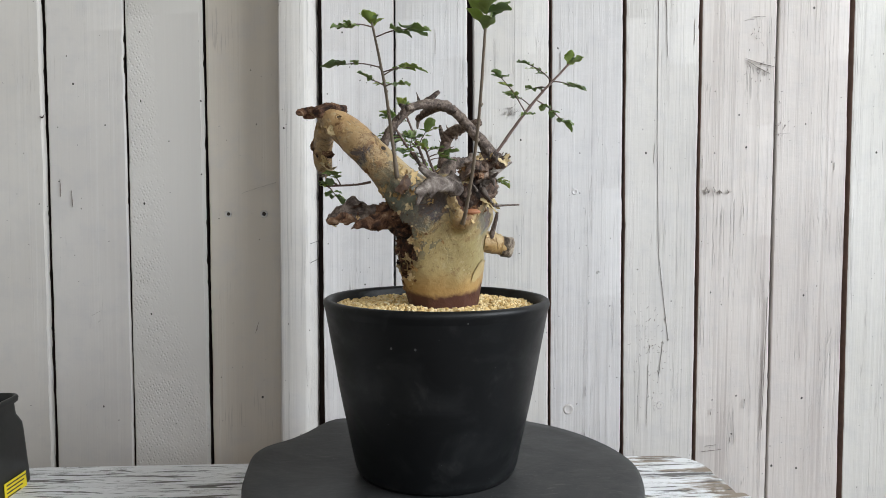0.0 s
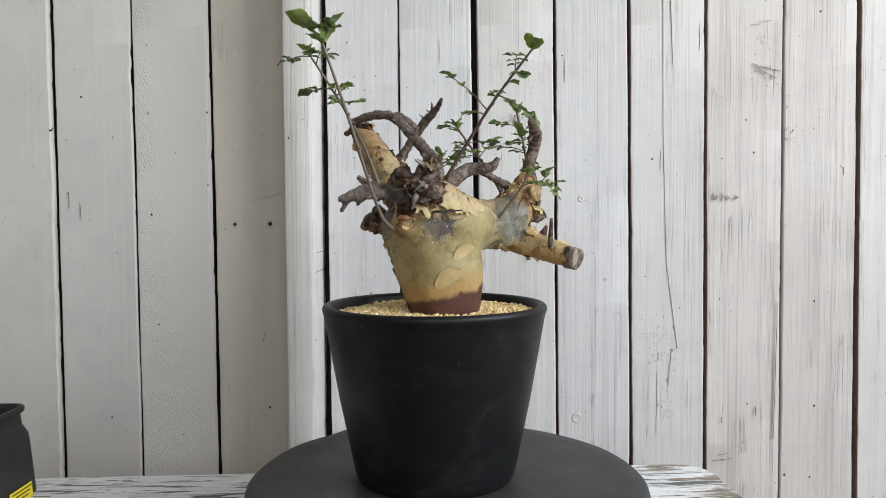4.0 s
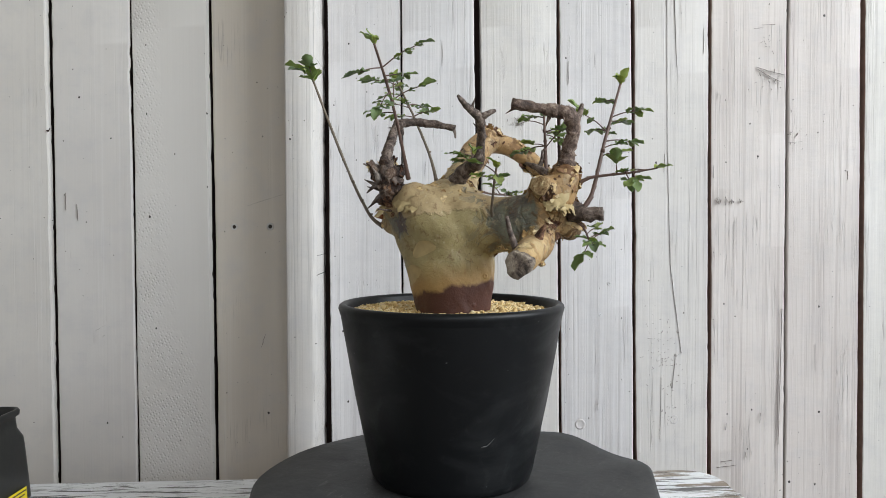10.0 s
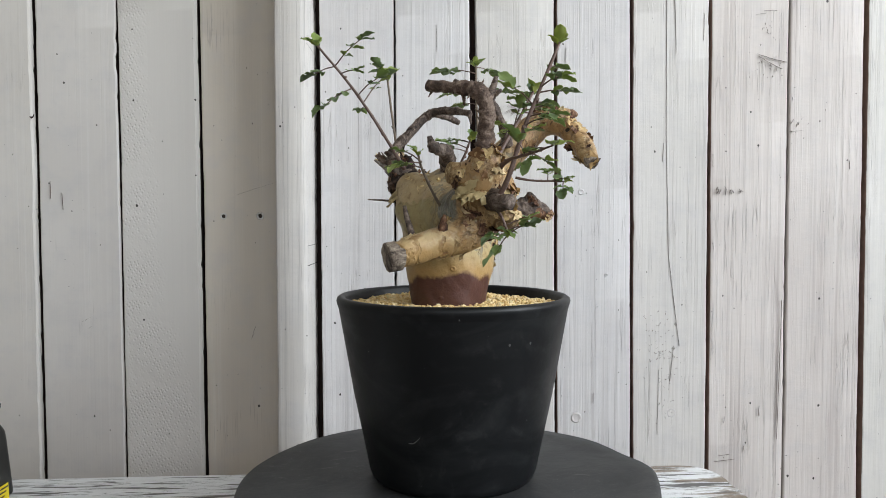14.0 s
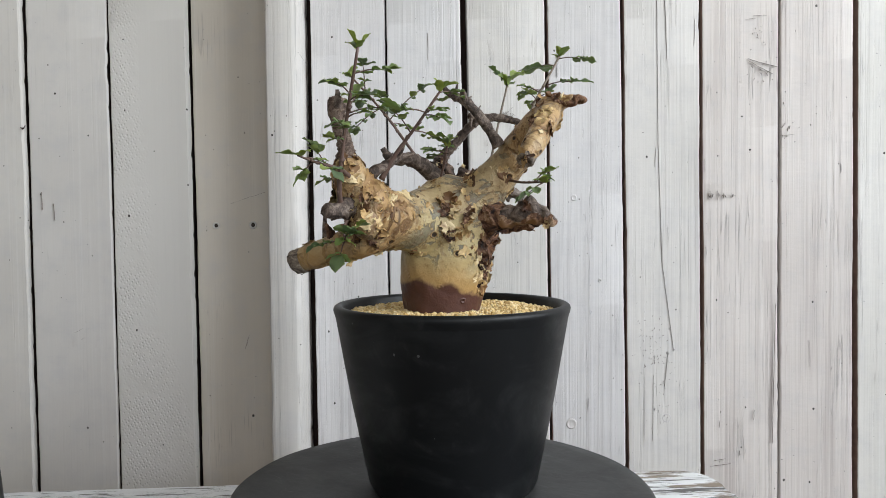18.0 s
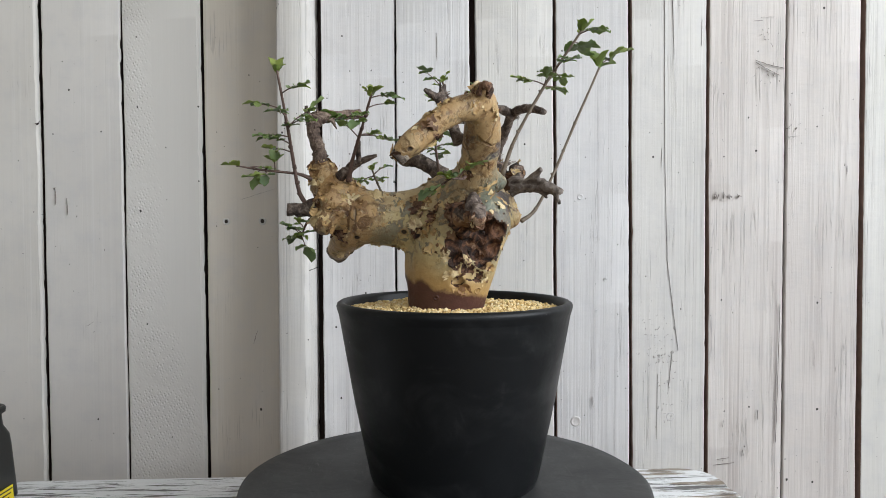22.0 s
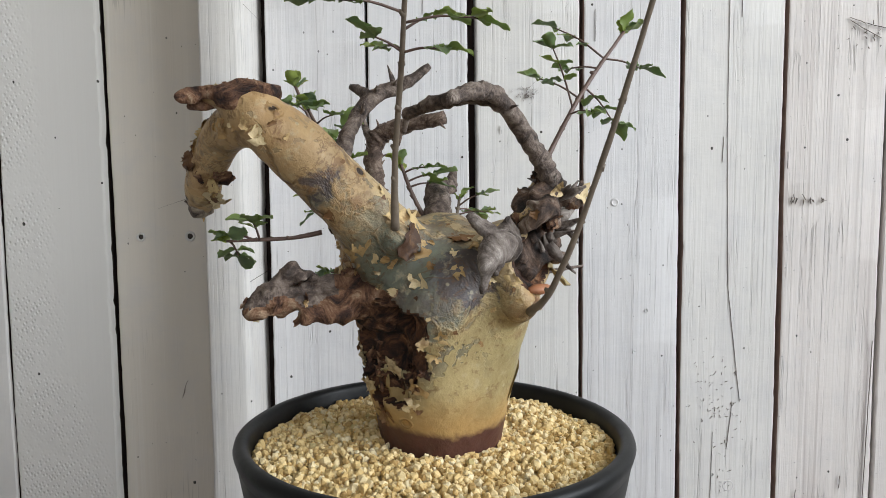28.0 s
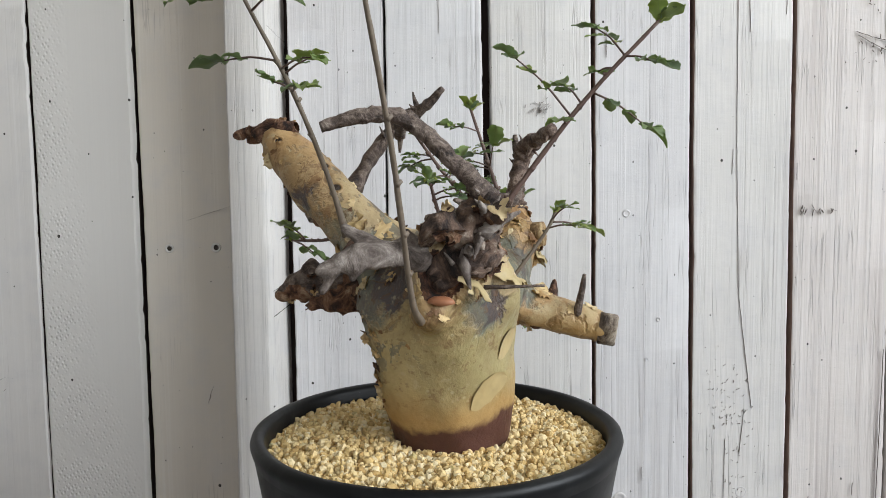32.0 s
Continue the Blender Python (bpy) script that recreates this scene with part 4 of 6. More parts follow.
def table():
    top = tagged(new("table"), "rustic table with worn white paint on grey wood", "table")
    top.matrix_world = pose(0.0, 0.165, TABLE_Z, 0, 0, 2.5)
    y = 0.0
    for i, (w, end, drop) in enumerate(((0.094, 0.2535, 0.0), (0.098, 0.262, -0.001), (0.11, 0.258, 0.0))):
        rad = 0.030 if i == 0 else 0.004
        line = [(-1.1, y), (end - rad, y)] + [(end - rad + rad * math.sin(k * math.pi / 16), y - rad + rad * math.cos(k * math.pi / 16)) for k in range(1, 8)] + [(end, y - rad)]
        line += [(end + 0.0012 * math.sin(k * 1.9), y - rad - (w - rad) * k / 6) for k in range(1, 6)] + [(end, y - w), (-1.1, y - w)]
        n = len(line)
        mx, my = sum(a for a, _ in line) / n, y - w / 2
        verts = [(a, c, -0.03 + drop) for a, c in line] + [(a, c, drop - 0.003) for a, c in line] + [(a + (0.0025 if a < 0 else -0.0025), c + (0.0022 if c < my else -0.0022), drop) for a, c in line]
        faces = [(r * n + (k + 1) % n, r * n + k, (r + 1) * n + k, (r + 1) * n + (k + 1) % n) for r in range(2) for k in range(n)] + [tuple(range(2 * n, 3 * n))[::-1], tuple(range(n))]
        mesh_ob("board", verts, faces, M_TABLE, False, top)
        y -= w + 0.0015
    for lx in (-1.05, 0.19):
        for ly in (-0.06, y + 0.06):
            part("leg", box_bm(lx - 0.025, lx + 0.025, ly - 0.025, ly + 0.025, FLOOR_Z - TABLE_Z, -0.031, 0.003), M_TABLE, top)


TOP = 0.0115
EC = (-0.0061, -0.0061)


def turntable():
    ob = tagged(new("turntable"), "dark grey round turntable with a worn uneven edge", "turntable")

    def edge(a, r, z):
        if r < 0.12:
            return 1.0
        w = 1 + 0.004 * math.sin(2 * a + 0.6) + 0.003 * math.sin(5 * a + 1.0) + 0.002 * math.sin(11 * a)
        for c, k, s in ((131, 0.034, 10), (168, 0.024, 12), (196, 0.008, 14)):
            w += k * math.exp(-((math.degrees(a) % 360 - c) / s) ** 2)
        return w

    def lifted(p):
        """The rim is bent up a little where it bulges."""
        k = max(0.0, min(1.0, (math.hypot(p[0], p[1]) - 0.112) / 0.036))
        a = math.degrees(math.atan2(p[1], p[0])) % 360
        up = sum(h * math.exp(-((a - c) / s) ** 2) for c, h, s in ((130, 0.0042, 10), (169, 0.0038, 12), (196, 0.0015, 14)))
        return (p[0], p[1], p[2] + up * k * k * (3 - 2 * k))

    r = 0.1462
    prof = [(0.0, TOP), (0.06, TOP), (0.10, TOP - 0.0002), (0.130, TOP - 0.0002), (r - 0.004, TOP - 0.0006), (r - 0.001, TOP - 0.0025), (r, TOP - 0.006), (r, TOP - 0.018), (r - 0.003, TOP - 0.021), (0.05, TOP - 0.021), (0.0, TOP - 0.021)]
    v, f = lathe(prof, 160, 0.0, 0.0, edge)
    mesh_ob("disc", [lifted(p) for p in v], f, M_DISC, True, ob)
    v, f = lathe([(0.0, TOP - 0.0215), (0.09, TOP - 0.0215), (0.095, TOP - 0.026), (0.095, TABLE_Z + 0.002), (0.092, TABLE_Z), (0.0, TABLE_Z)], 64)
    mesh_ob("base", v, f, M_STEELBASE, True, ob)
    return ob


RIM_Z, RIM_R, GRIT_Z = 0.14, 0.0825, 0.1340


def flower_pot():
    ob = tagged(new("flower_pot"), "tapered matte black ceramic flower pot on the turntable", "flower pot")
    o = -TOP
    outer = [(0.0, TOP + o), (0.052, TOP + o), (0.0560, TOP + 0.0006 + o), (0.0580, TOP + 0.003 + o), (0.0596, TOP + 0.007 + o), (0.0707, RIM_Z - 0.067 + o), (0.0808, RIM_Z - 0.0090 + o)]
    v, f = lathe(outer + [(0.0750, RIM_Z - 0.0090 + o), (0.052, TOP + 0.012 + o), (0.0, TOP + 0.012 + o)], 128)
    mesh_ob("body", v, f, M_POT, True, ob).data.set_sharp_from_angle(angle=radians(50))
    lip = [(0.0752, RIM_Z - 0.0090 + o), (0.0808, RIM_Z - 0.0090 + o), (0.0819, RIM_Z - 0.0055 + o), (0.0825, RIM_Z - 0.0032 + o), (0.0819, RIM_Z - 0.0012 + o), (0.0803, RIM_Z - 0.0001 + o), (0.0783, RIM_Z + o), (0.0768, RIM_Z - 0.0008 + o), (0.0760, RIM_Z - 0.0025 + o), (0.0752, RIM_Z - 0.0090 + o)]
    v, f = lathe(lip, 128)
    f = f[:-2]
    mesh_ob("rim", v, f, M_POT, True, ob).data.set_sharp_from_angle(angle=radians(50))
    line = []
    for deg, z, w in ((48.2, 0.0384, 0.0002), (50.0, 0.0390, 0.0005), (51.6, 0.0392, 0.0004), (54.4, 0.0418, 0.0003), (56.4, 0.0447, 0.00012)):
        r = 0.0597 + 0.1980 * (z - 0.007)
        line.append((r * math.cos(radians(deg)), r * math.sin(radians(deg)), z, w))
    tube("scratch", line, M_SCRATCH, ob, "thin pale grey scratch in the glaze", 4, 6)
    return ob


def gravel():
    """Grit that fills the pot: one soil body and thousands of loose grains."""
    o = -TOP
    rnd = random.Random(5)
    base = [Vector(q) for q in ((0, 0, 1), (0.894, 0, 0.447), (0.276, 0.851, 0.447), (-0.724, 0.526, 0.447), (-0.724, -0.526, 0.447), (0.276, -0.851, 0.447), (0.724, 0.526, -0.447), (-0.276, 0.851, -0.447), (-0.894, 0, -0.447), (-0.276, -0.851, -0.447), (0.724, -0.526, -0.447), (0, 0, -1))]
    tris = [(0, 1, 2), (0, 2, 3), (0, 3, 4), (0, 4, 5), (0, 5, 1), (1, 6, 2), (2, 7, 3), (3, 8, 4), (4, 9, 5), (5, 10, 1), (6, 7, 2), (7, 8, 3), (8, 9, 4), (9, 10, 5), (10, 6, 1), (11, 7, 6), (11, 8, 7), (11, 9, 8), (11, 10, 9), (11, 6, 10)]
    verts, faces = lathe([(0.0, GRIT_Z - 0.0012 + o), (0.04, GRIT_Z - 0.0018 + o), (0.0742, GRIT_Z - 0.003 + o), (0.0742, GRIT_Z - 0.012 + o), (0.0, GRIT_Z - 0.012 + o)], 48)
    for i in range(6600):
        rr, a = 0.0745 * math.sqrt(rnd.random()), rnd.random() * 2 * math.pi
        x, y = rr * math.cos(a), rr * math.sin(a)
        if math.hypot(x - EC[0] * -1 + 0.003, y - EC[1] * -1 + 0.003) < 0.024:
            continue
        s = rnd.choice((0.9, 1.1, 1.4, 1.7, 2.0)) * 0.001 * rnd.uniform(0.85, 1.2)
        z = GRIT_Z + o - 0.0006 + 0.0016 * noise.noise((x * 40, y * 40, 0.3)) - 0.0016 * max(0.0, (rr - 0.06) / 0.014) + rnd.uniform(-0.0012, 0.0012)
        e = Euler((rnd.random() * 6, rnd.random() * 6, rnd.random() * 6)).to_matrix()
        sx, sy, sz = s * rnd.uniform(0.8, 1.25), s * rnd.uniform(0.75, 1.05), s * rnd.uniform(0.65, 0.95)
        k = len(verts)
        for q in base:
            j = 1 + rnd.uniform(-0.16, 0.16)
            w = e @ Vector((q.x * sx * j, q.y * sy * j, q.z * sz * j))
            verts.append((x + w.x, y + w.y, z + w.z))
        faces.extend((a0 + k, b0 + k, c0 + k) for a0, b0, c0 in tris)
    return tagged(mesh_ob("gravel", verts, faces, M_GRIT, False), "golden pumice grit filling the flower pot", "gravel", kind="stuff")


def nursery_pot():
    """A square black plastic nursery pot, open at the top, with a yellow label on its side."""
    ob = tagged(new("nursery_pot"), "square black plastic nursery pot with a yellow label", "plant pot")
    ob.matrix_world = pose(-0.4160, 0.066, TABLE_Z, 0, 0, 0)
    h = 0.0798

    def ring(half, z, rad=0.010, n=6):
        out = []
        for q, (sx, sy) in enumerate(((1, 1), (-1, 1), (-1, -1), (1, -1))):
            for i in range(n + 1):
                a = math.pi / 2 * (q + i / n)
                out.append((sx * (half - rad) + rad * math.cos(a), sy * (half - rad) + rad * math.sin(a), z))
        return out

    rows = [ring(0.049, 0.0), ring(0.0512, 0.002), ring(0.0482, h - 0.032), ring(0.0474, h - 0.0245), ring(0.0440, h - 0.0165), ring(0.0432, h - 0.007), ring(0.0455, h - 0.005), ring(0.0458, h - 0.0015), ring(0.0450, h), ring(0.0436, h), ring(0.0418, h - 0.004), ring(0.0420, h - 0.017), ring(0.0460, h - 0.024), ring(0.0465, 0.004)]
    m = len(rows[0])
    verts = [v for r in rows for v in r]
    faces = [(j * m + k, j * m + (k + 1) % m, (j + 1) * m + (k + 1) % m, (j + 1) * m + k) for j in range(len(rows) - 1) for k in range(m)]
    faces += [tuple(range(m))[::-1], tuple(range((len(rows) - 1) * m, len(rows) * m))]
    mesh_ob("body", verts, faces, M_PLASTIC, True, ob)
    bm = box_bm(-0.0002, 0.0003, -0.020, 0.014, -0.0075, 0.0075, 0.0)
    tag = part("label_sticker", bm, M_YELLOW, ob, "yellow printed label", False)
    tag.matrix_basis = pose(0.0515, 0.022, 0.0055, 0, 0, 0) @ pose(0, 0, 0, 0, -3.2, 0)
    for i in range(4):
        bar = part("print_bar", box_bm(0.0003, 0.0005, -0.017, 0.013 - 0.003 * i, 0.0045 - 0.0032 * i, 0.0056 - 0.0032 * i), M_PRINT, tag, "", False)
    return ob


# ---- the plant: a swollen trunk with cut limbs, dead wood and thin leafy stems ----
def leaf_mesh(name, length, width, fold, droop, teeth, seed, material):
    """A leaflet with a scalloped, wavy edge, folded along its midrib and curling at the tip; it grows along +x."""
    rnd = random.Random(seed)
    n = 13
    rows = []
    for i in range(n + 1):
        t = i / n
        w = width * 0.5 * (math.sin(math.pi * min(1.0, t ** 1.12)) ** 0.62 if 0 < t < 1 else 0.0)
        a, b = w, w
        if 0 < i < n:
            a *= 1 + teeth * (0.07 if i % 3 == 1 else -0.04) + rnd.uniform(-0.05, 0.05)
            b *= 1 + teeth * (0.07 if i % 3 == 2 else -0.04) + rnd.uniform(-0.05, 0.05)
        x = length * t
        z = -droop * length * t * t + 0.03 * length * math.sin(t * 6 + seed)
        rows.append((x, a, b, z, 0.10 * width * math.sin(t * 11 + seed), 0.10 * width * math.sin(t * 10 + seed * 2.3)))
    verts, faces = [], []
    for x, a, b, z, p, q in rows:
        verts += [(x - a * 0.05, a, z + fold * a + p), (x, a * 0.5, z + fold * a * 0.35 + p * 0.2), (x, 0, z), (x, -b * 0.5, z + fold * b * 0.35 + q * 0.2), (x - b * 0.05, -b, z + fold * b + q)]
    for i in range(n):
        for k in range(4):
            faces.append((i * 5 + k, (i + 1) * 5 + k, (i + 1) * 5 + k + 1, i * 5 + k + 1))
    top = len(verts)
    verts += [(x, y, z - 0.00022) for x, y, z in verts]
    faces += [tuple(top + q for q in reversed(f)) for f in list(faces)]
    me = bpy.data.meshes.new(name)
    me.from_pydata(verts, [], faces)
    me.materials.append(material)
    me.polygons.foreach_set("use_smooth", [True] * len(me.polygons))
    return me


LEAF_KINDS = ((0.0078, 0.35, 0.18, 1), (0.0086, 0.5, 0.05, 1), (0.0070, 0.25, 0.30, 0.8), (0.0090, 0.15, 0.12, 1.2), (0.0068, 0.55, 0.22, 0.9), (0.0080, 0.4, -0.1, 1))
LEAVES = [leaf_mesh("leaf", 0.0140, w * 1.12, f, d, tt, s, M_LEAF) for s, (w, f, d, tt) in enumerate(LEAF_KINDS)]
YOUNG = [leaf_mesh("leaf", 0.0140, w * 1.08, f, d, tt, s + 20, M_YOUNG) for s, (w, f, d, tt) in enumerate(LEAF_KINDS)]


def along(pts, t):
    c = curve_points(pts, 8)
    i = min(int(t * (len(c) - 1)), len(c) - 2)
    k = t * (len(c) - 1) - i
    return Vector((c[i] * (1 - k) + c[i + 1] * k)[:3])


def set_leaf(plant, at, way, size, rnd, young=False):
    ob = new("leaf", rnd.choice(YOUNG if young else LEAVES))
    ob.parent = plant
    q = Vector(way).normalized().to_track_quat("X", "Z")
    roll = Euler((rnd.uniform(-0.38, 0.38), 0, 0)).to_quaternion()
    ob.matrix_basis = Matrix.LocRotScale(Vector(at), q @ roll, (size,) * 3)


def compound(plant, base, tip, count, size, rnd):
    """A feathered leaf: a stalk with one long leaflet at its end and small pairs along it."""
    base, tip = Vector(base), Vector(tip)
    d = tip - base
    side = d.cross(Vector((0, 0, 1)))
    side = side.normalized() if side.length > 1e-5 else Vector((1, 0, 0))
    mid = base + d * 0.5 + Vector((0, 0, 0.06 * d.length))
    tube("leaf_stalk", [(*base, 0.0005), (*mid, 0.00042), (*tip, 0.00030)], M_SHOOT, plant, "", 3, 5, 0.05)
    set_leaf(plant, tip, d + Vector((0, 0, rnd.uniform(-0.25, 0.05) * d.length)), size * rnd.uniform(0.90, 1.20), rnd)
    pairs = 1 if d.length < 0.010 else (2 if d.length < 0.024 else 3)
    for i in range(pairs):
        k = 0.98 - i * min(0.34, 0.0085 / d.length)
        p = base.lerp(tip, k) + Vector((0, 0, 0.10 * k * (1 - k) * d.length))
        for s in (1, -1):
            if count == 1 and i and rnd.random() < 0.5:
                continue
            w = d.normalized() * rnd.uniform(0.35, 0.75) + side * s * rnd.uniform(0.7, 1.1) + Vector((0, 0, rnd.uniform(-0.2, 0.25)))
            set_leaf(plant, p, w, size * rnd.uniform(0.60, 0.92) * (1 - 0.12 * i), rnd)


def leafy(plant, pts, leaves, tip_size, rnd, material, tip_leaves=4, extra=4):
    tube("stem", pts, material, plant, "", 8, 8, 0.12, 0.22, int(pts[0][0] * 9999) % 97)
    end = Vector(pts[-1][:3])
    way = (end - Vector(pts[-2][:3])).normalized()
    for i in range(tip_leaves + 1):
        a = i * 2.4 + rnd.random()
        s = Vector((math.cos(a), math.sin(a), 0.15 + 0.5 * rnd.random()))
        set_leaf(plant, end - way * rnd.uniform(0.0, 0.003), way * rnd.uniform(0.3, 0.9) + s * 0.8, tip_size * rnd.uniform(0.5, 0.95), rnd, i % 3 < 2)
    # leaf scars along the stem
    for k in range(5):
        q, u = along(pts, 0.25 + 0.13 * k), rnd.random() * 6.283
        r = pts[1][3]
        tube("leaf_scar", [(*q, r * 1.25), (q.x + math.cos(u) * r * 1.6, q.y + math.sin(u) * r * 1.6, q.z + r * 1.0, r * 0.5)], material, plant, "", 2, 5, 0.2)
    for _ in range((extra + 1) // 2):
        s = along(pts, rnd.uniform(0.55, 0.97))
        a = rnd.random() * 6.283
        l = rnd.uniform(0.008, 0.015)
        compound(plant, s, s + Vector((math.cos(a) * l, math.sin(a) * l, rnd.uniform(0.0, 0.5) * l)), rnd.choice((1, 3, 3)), rnd.uniform(0.55, 0.8), rnd)
    for tip, count, size in leaves:
        tip = Vector(tip)
        best = min((along(pts, k / 40) for k in range(14, 41)), key=lambda p: (p - tip + Vector((0, 0, 0.006))).length)
        compound(plant, best, tip, count, size, rnd)


def flake(plant, at, out, up, w, h, curl, rnd, material):
    """A torn scrap of papery bark: ragged outline, wrinkled, its free end curling off the skin."""
    out, up = Vector(out).normalized(), Vector(up).normalized()
    side = out.cross(up).normalized()
    up = side.cross(out)
    n, m = 7, 6
    ph = rnd.random() * 50
    verts = []
    for j in range(m + 1):
        for i in range(n + 1):
            s, t = i / n - 0.5, j / m
            tear = 1 + 0.75 * noise.noise((ph, t * 3.2, 1.0 if s > 0 else 7.0)) + rnd.uniform(-0.1, 0.1)
            end = 1 + 0.8 * noise.noise((ph + 9, s * 5.0, 3.0)) + rnd.uniform(-0.07, 0.07)
            body = (1 - 0.45 * t * t) * tear
            x, y = s * w * body, (t - 0.25) * h * end
            rise = curl * h * (max(0.0, t - 0.25) ** 2 * 1.7 + 1.1 * abs(s) ** 3) + 0.16 * w * noise.noise((ph + x * 420, y * 420, 2.0)) - 0.3 * w * s * s * (1 - curl)
            if curl > 0.3 and t > 0.7:
                y -= (t - 0.7) * h * curl * 0.8
            verts.append(Vector(at) + side * x + up * y + out * (rise + 0.0005))
    k = len(verts)
    verts += [p - out * 0.0003 for p in verts]
    faces = [(j * (n + 1) + i, j * (n + 1) + i + 1, (j + 1) * (n + 1) + i + 1, (j + 1) * (n + 1) + i) for j in range(m) for i in range(n)]
    faces += [tuple(k + q for q in reversed(f)) for f in list(faces)]
    return mesh_ob("bark_flake", [tuple(v) for v in verts], faces, material, True, plant, "loose ochre bark flake")


def peel(plant, skin, a, z, tilt, w, h, rnd):
    """A lens-shaped window of peeling skin on the trunk: a thin pale sheet, one edge a little lifted."""
    mids, nor = skin
    way = np.array((math.cos(a), math.sin(a), 0.0))
    core = np.array((-0.003, -0.005, z))
    n, m = 16, 6
    verts = []
    for i in range(n + 1):
        u = i / n * 2 - 1
        half = h * 0.5 * max(0.0, 1 - u * u) ** 0.6 * (1 + 0.12 * noise.noise((u * 3 + a * 9, 1.0, 2.0)))
        for j in range(m + 1):
            v = j / m * 2 - 1
            x, y = u * w * 0.5, v * half + 0.25 * h * (1 - u * u)
            along_a, zz = x * math.cos(tilt) - y * math.sin(tilt), z + x * math.sin(tilt) + y * math.cos(tilt)
            b = a + along_a / 0.033
            d = np.array((math.cos(b), math.sin(b), 0.0))
            p = core + d * 0.032 + np.array((0, 0, zz - z))
            k = int(np.argmin(np.sum((mids - p) ** 2, axis=1)))
            on = p - nor[k] * float((p - mids[k]) @ nor[k])
            verts.append(on + nor[k] * (0.0003 + (0.0006 * max(0.0, v) ** 3 if 0 < i < n else 0.0)))
    faces = [(i * (m + 1) + j, (i + 1) * (m + 1) + j, (i + 1) * (m + 1) + j + 1, i * (m + 1) + j + 1) for i in range(n) for j in range(m)]
    k = len(verts)
    verts += [p - np.array((*(p[:2] / np.linalg.norm(p[:2])), 0)) * 0.0004 for p in verts]
    faces += [tuple(k + q for q in reversed(f)) for f in list(faces)]
    return mesh_ob("bark_sheet", [tuple(p) for p in verts], faces, M_PEEL, True, plant, "thin lens-shaped sheet of golden bark")


ARM = [(-0.002, 0.008, 0.196, 0.0235), (-0.002, 0.034, 0.1965, 0.0158), (-0.001, 0.055, 0.1985, 0.0150), (0.0, 0.074, 0.2085, 0.0122), (0.0004, 0.083, 0.2205, 0.0088), (0.0006, 0.0868, 0.232, 0.0058)]
STUB = [(-0.003, 0.060, 0.196, 0.0120), (0.005, 0.0690, 0.186, 0.0094), (0.025, 0.0735, 0.1795, 0.0082), (0.0500, 0.0784, 0.1728, 0.0079)]
NOSE = [(-0.024, -0.012, 0.212, 0.0145), (-0.0394, -0.0185, 0.229, 0.0108), (-0.0590, -0.0190, 0.2485, 0.0090), (-0.0783, -0.0165, 0.2665, 0.0085)]
DROP = [(-0.0783, -0.0165, 0.2665, 0.0078), (-0.0880, 0.0020, 0.2600, 0.0064), (-0.0925, 0.0180, 0.2475, 0.0056), (-0.0932, 0.0310, 0.2353, 0.0052)]


def scraps(plant, v, f, count, size, mats, rnd, keep=None):
    """Torn plates of bark standing off a piece of dead wood."""
    v, f = np.asarray(v), np.asarray(f)
    quad = v[f]
    mids = quad.mean(1)
    nor = np.cross(quad[:, 2] - quad[:, 0], quad[:, 3] - quad[:, 1])
    nor /= np.linalg.norm(nor, axis=1)[:, None] + 1e-12
    ids = [k for k in range(len(f)) if keep is None or keep(mids[k])]
    for k in rnd.sample(ids, count):
        o = Vector(nor[k])
        g = Vector((rnd.gauss(0, 1), rnd.gauss(0, 1), rnd.gauss(0, 1)))
        g = (g - o * g.dot(o)).normalized()
        s = size * rnd.uniform(0.5, 1.4)
        flake(plant, Vector(mids[k]) - o * 0.0004, o, g, s * rnd.uniform(0.8, 1.7), s, rnd.uniform(0.1, 0.7), rnd, rnd.choice(mats))


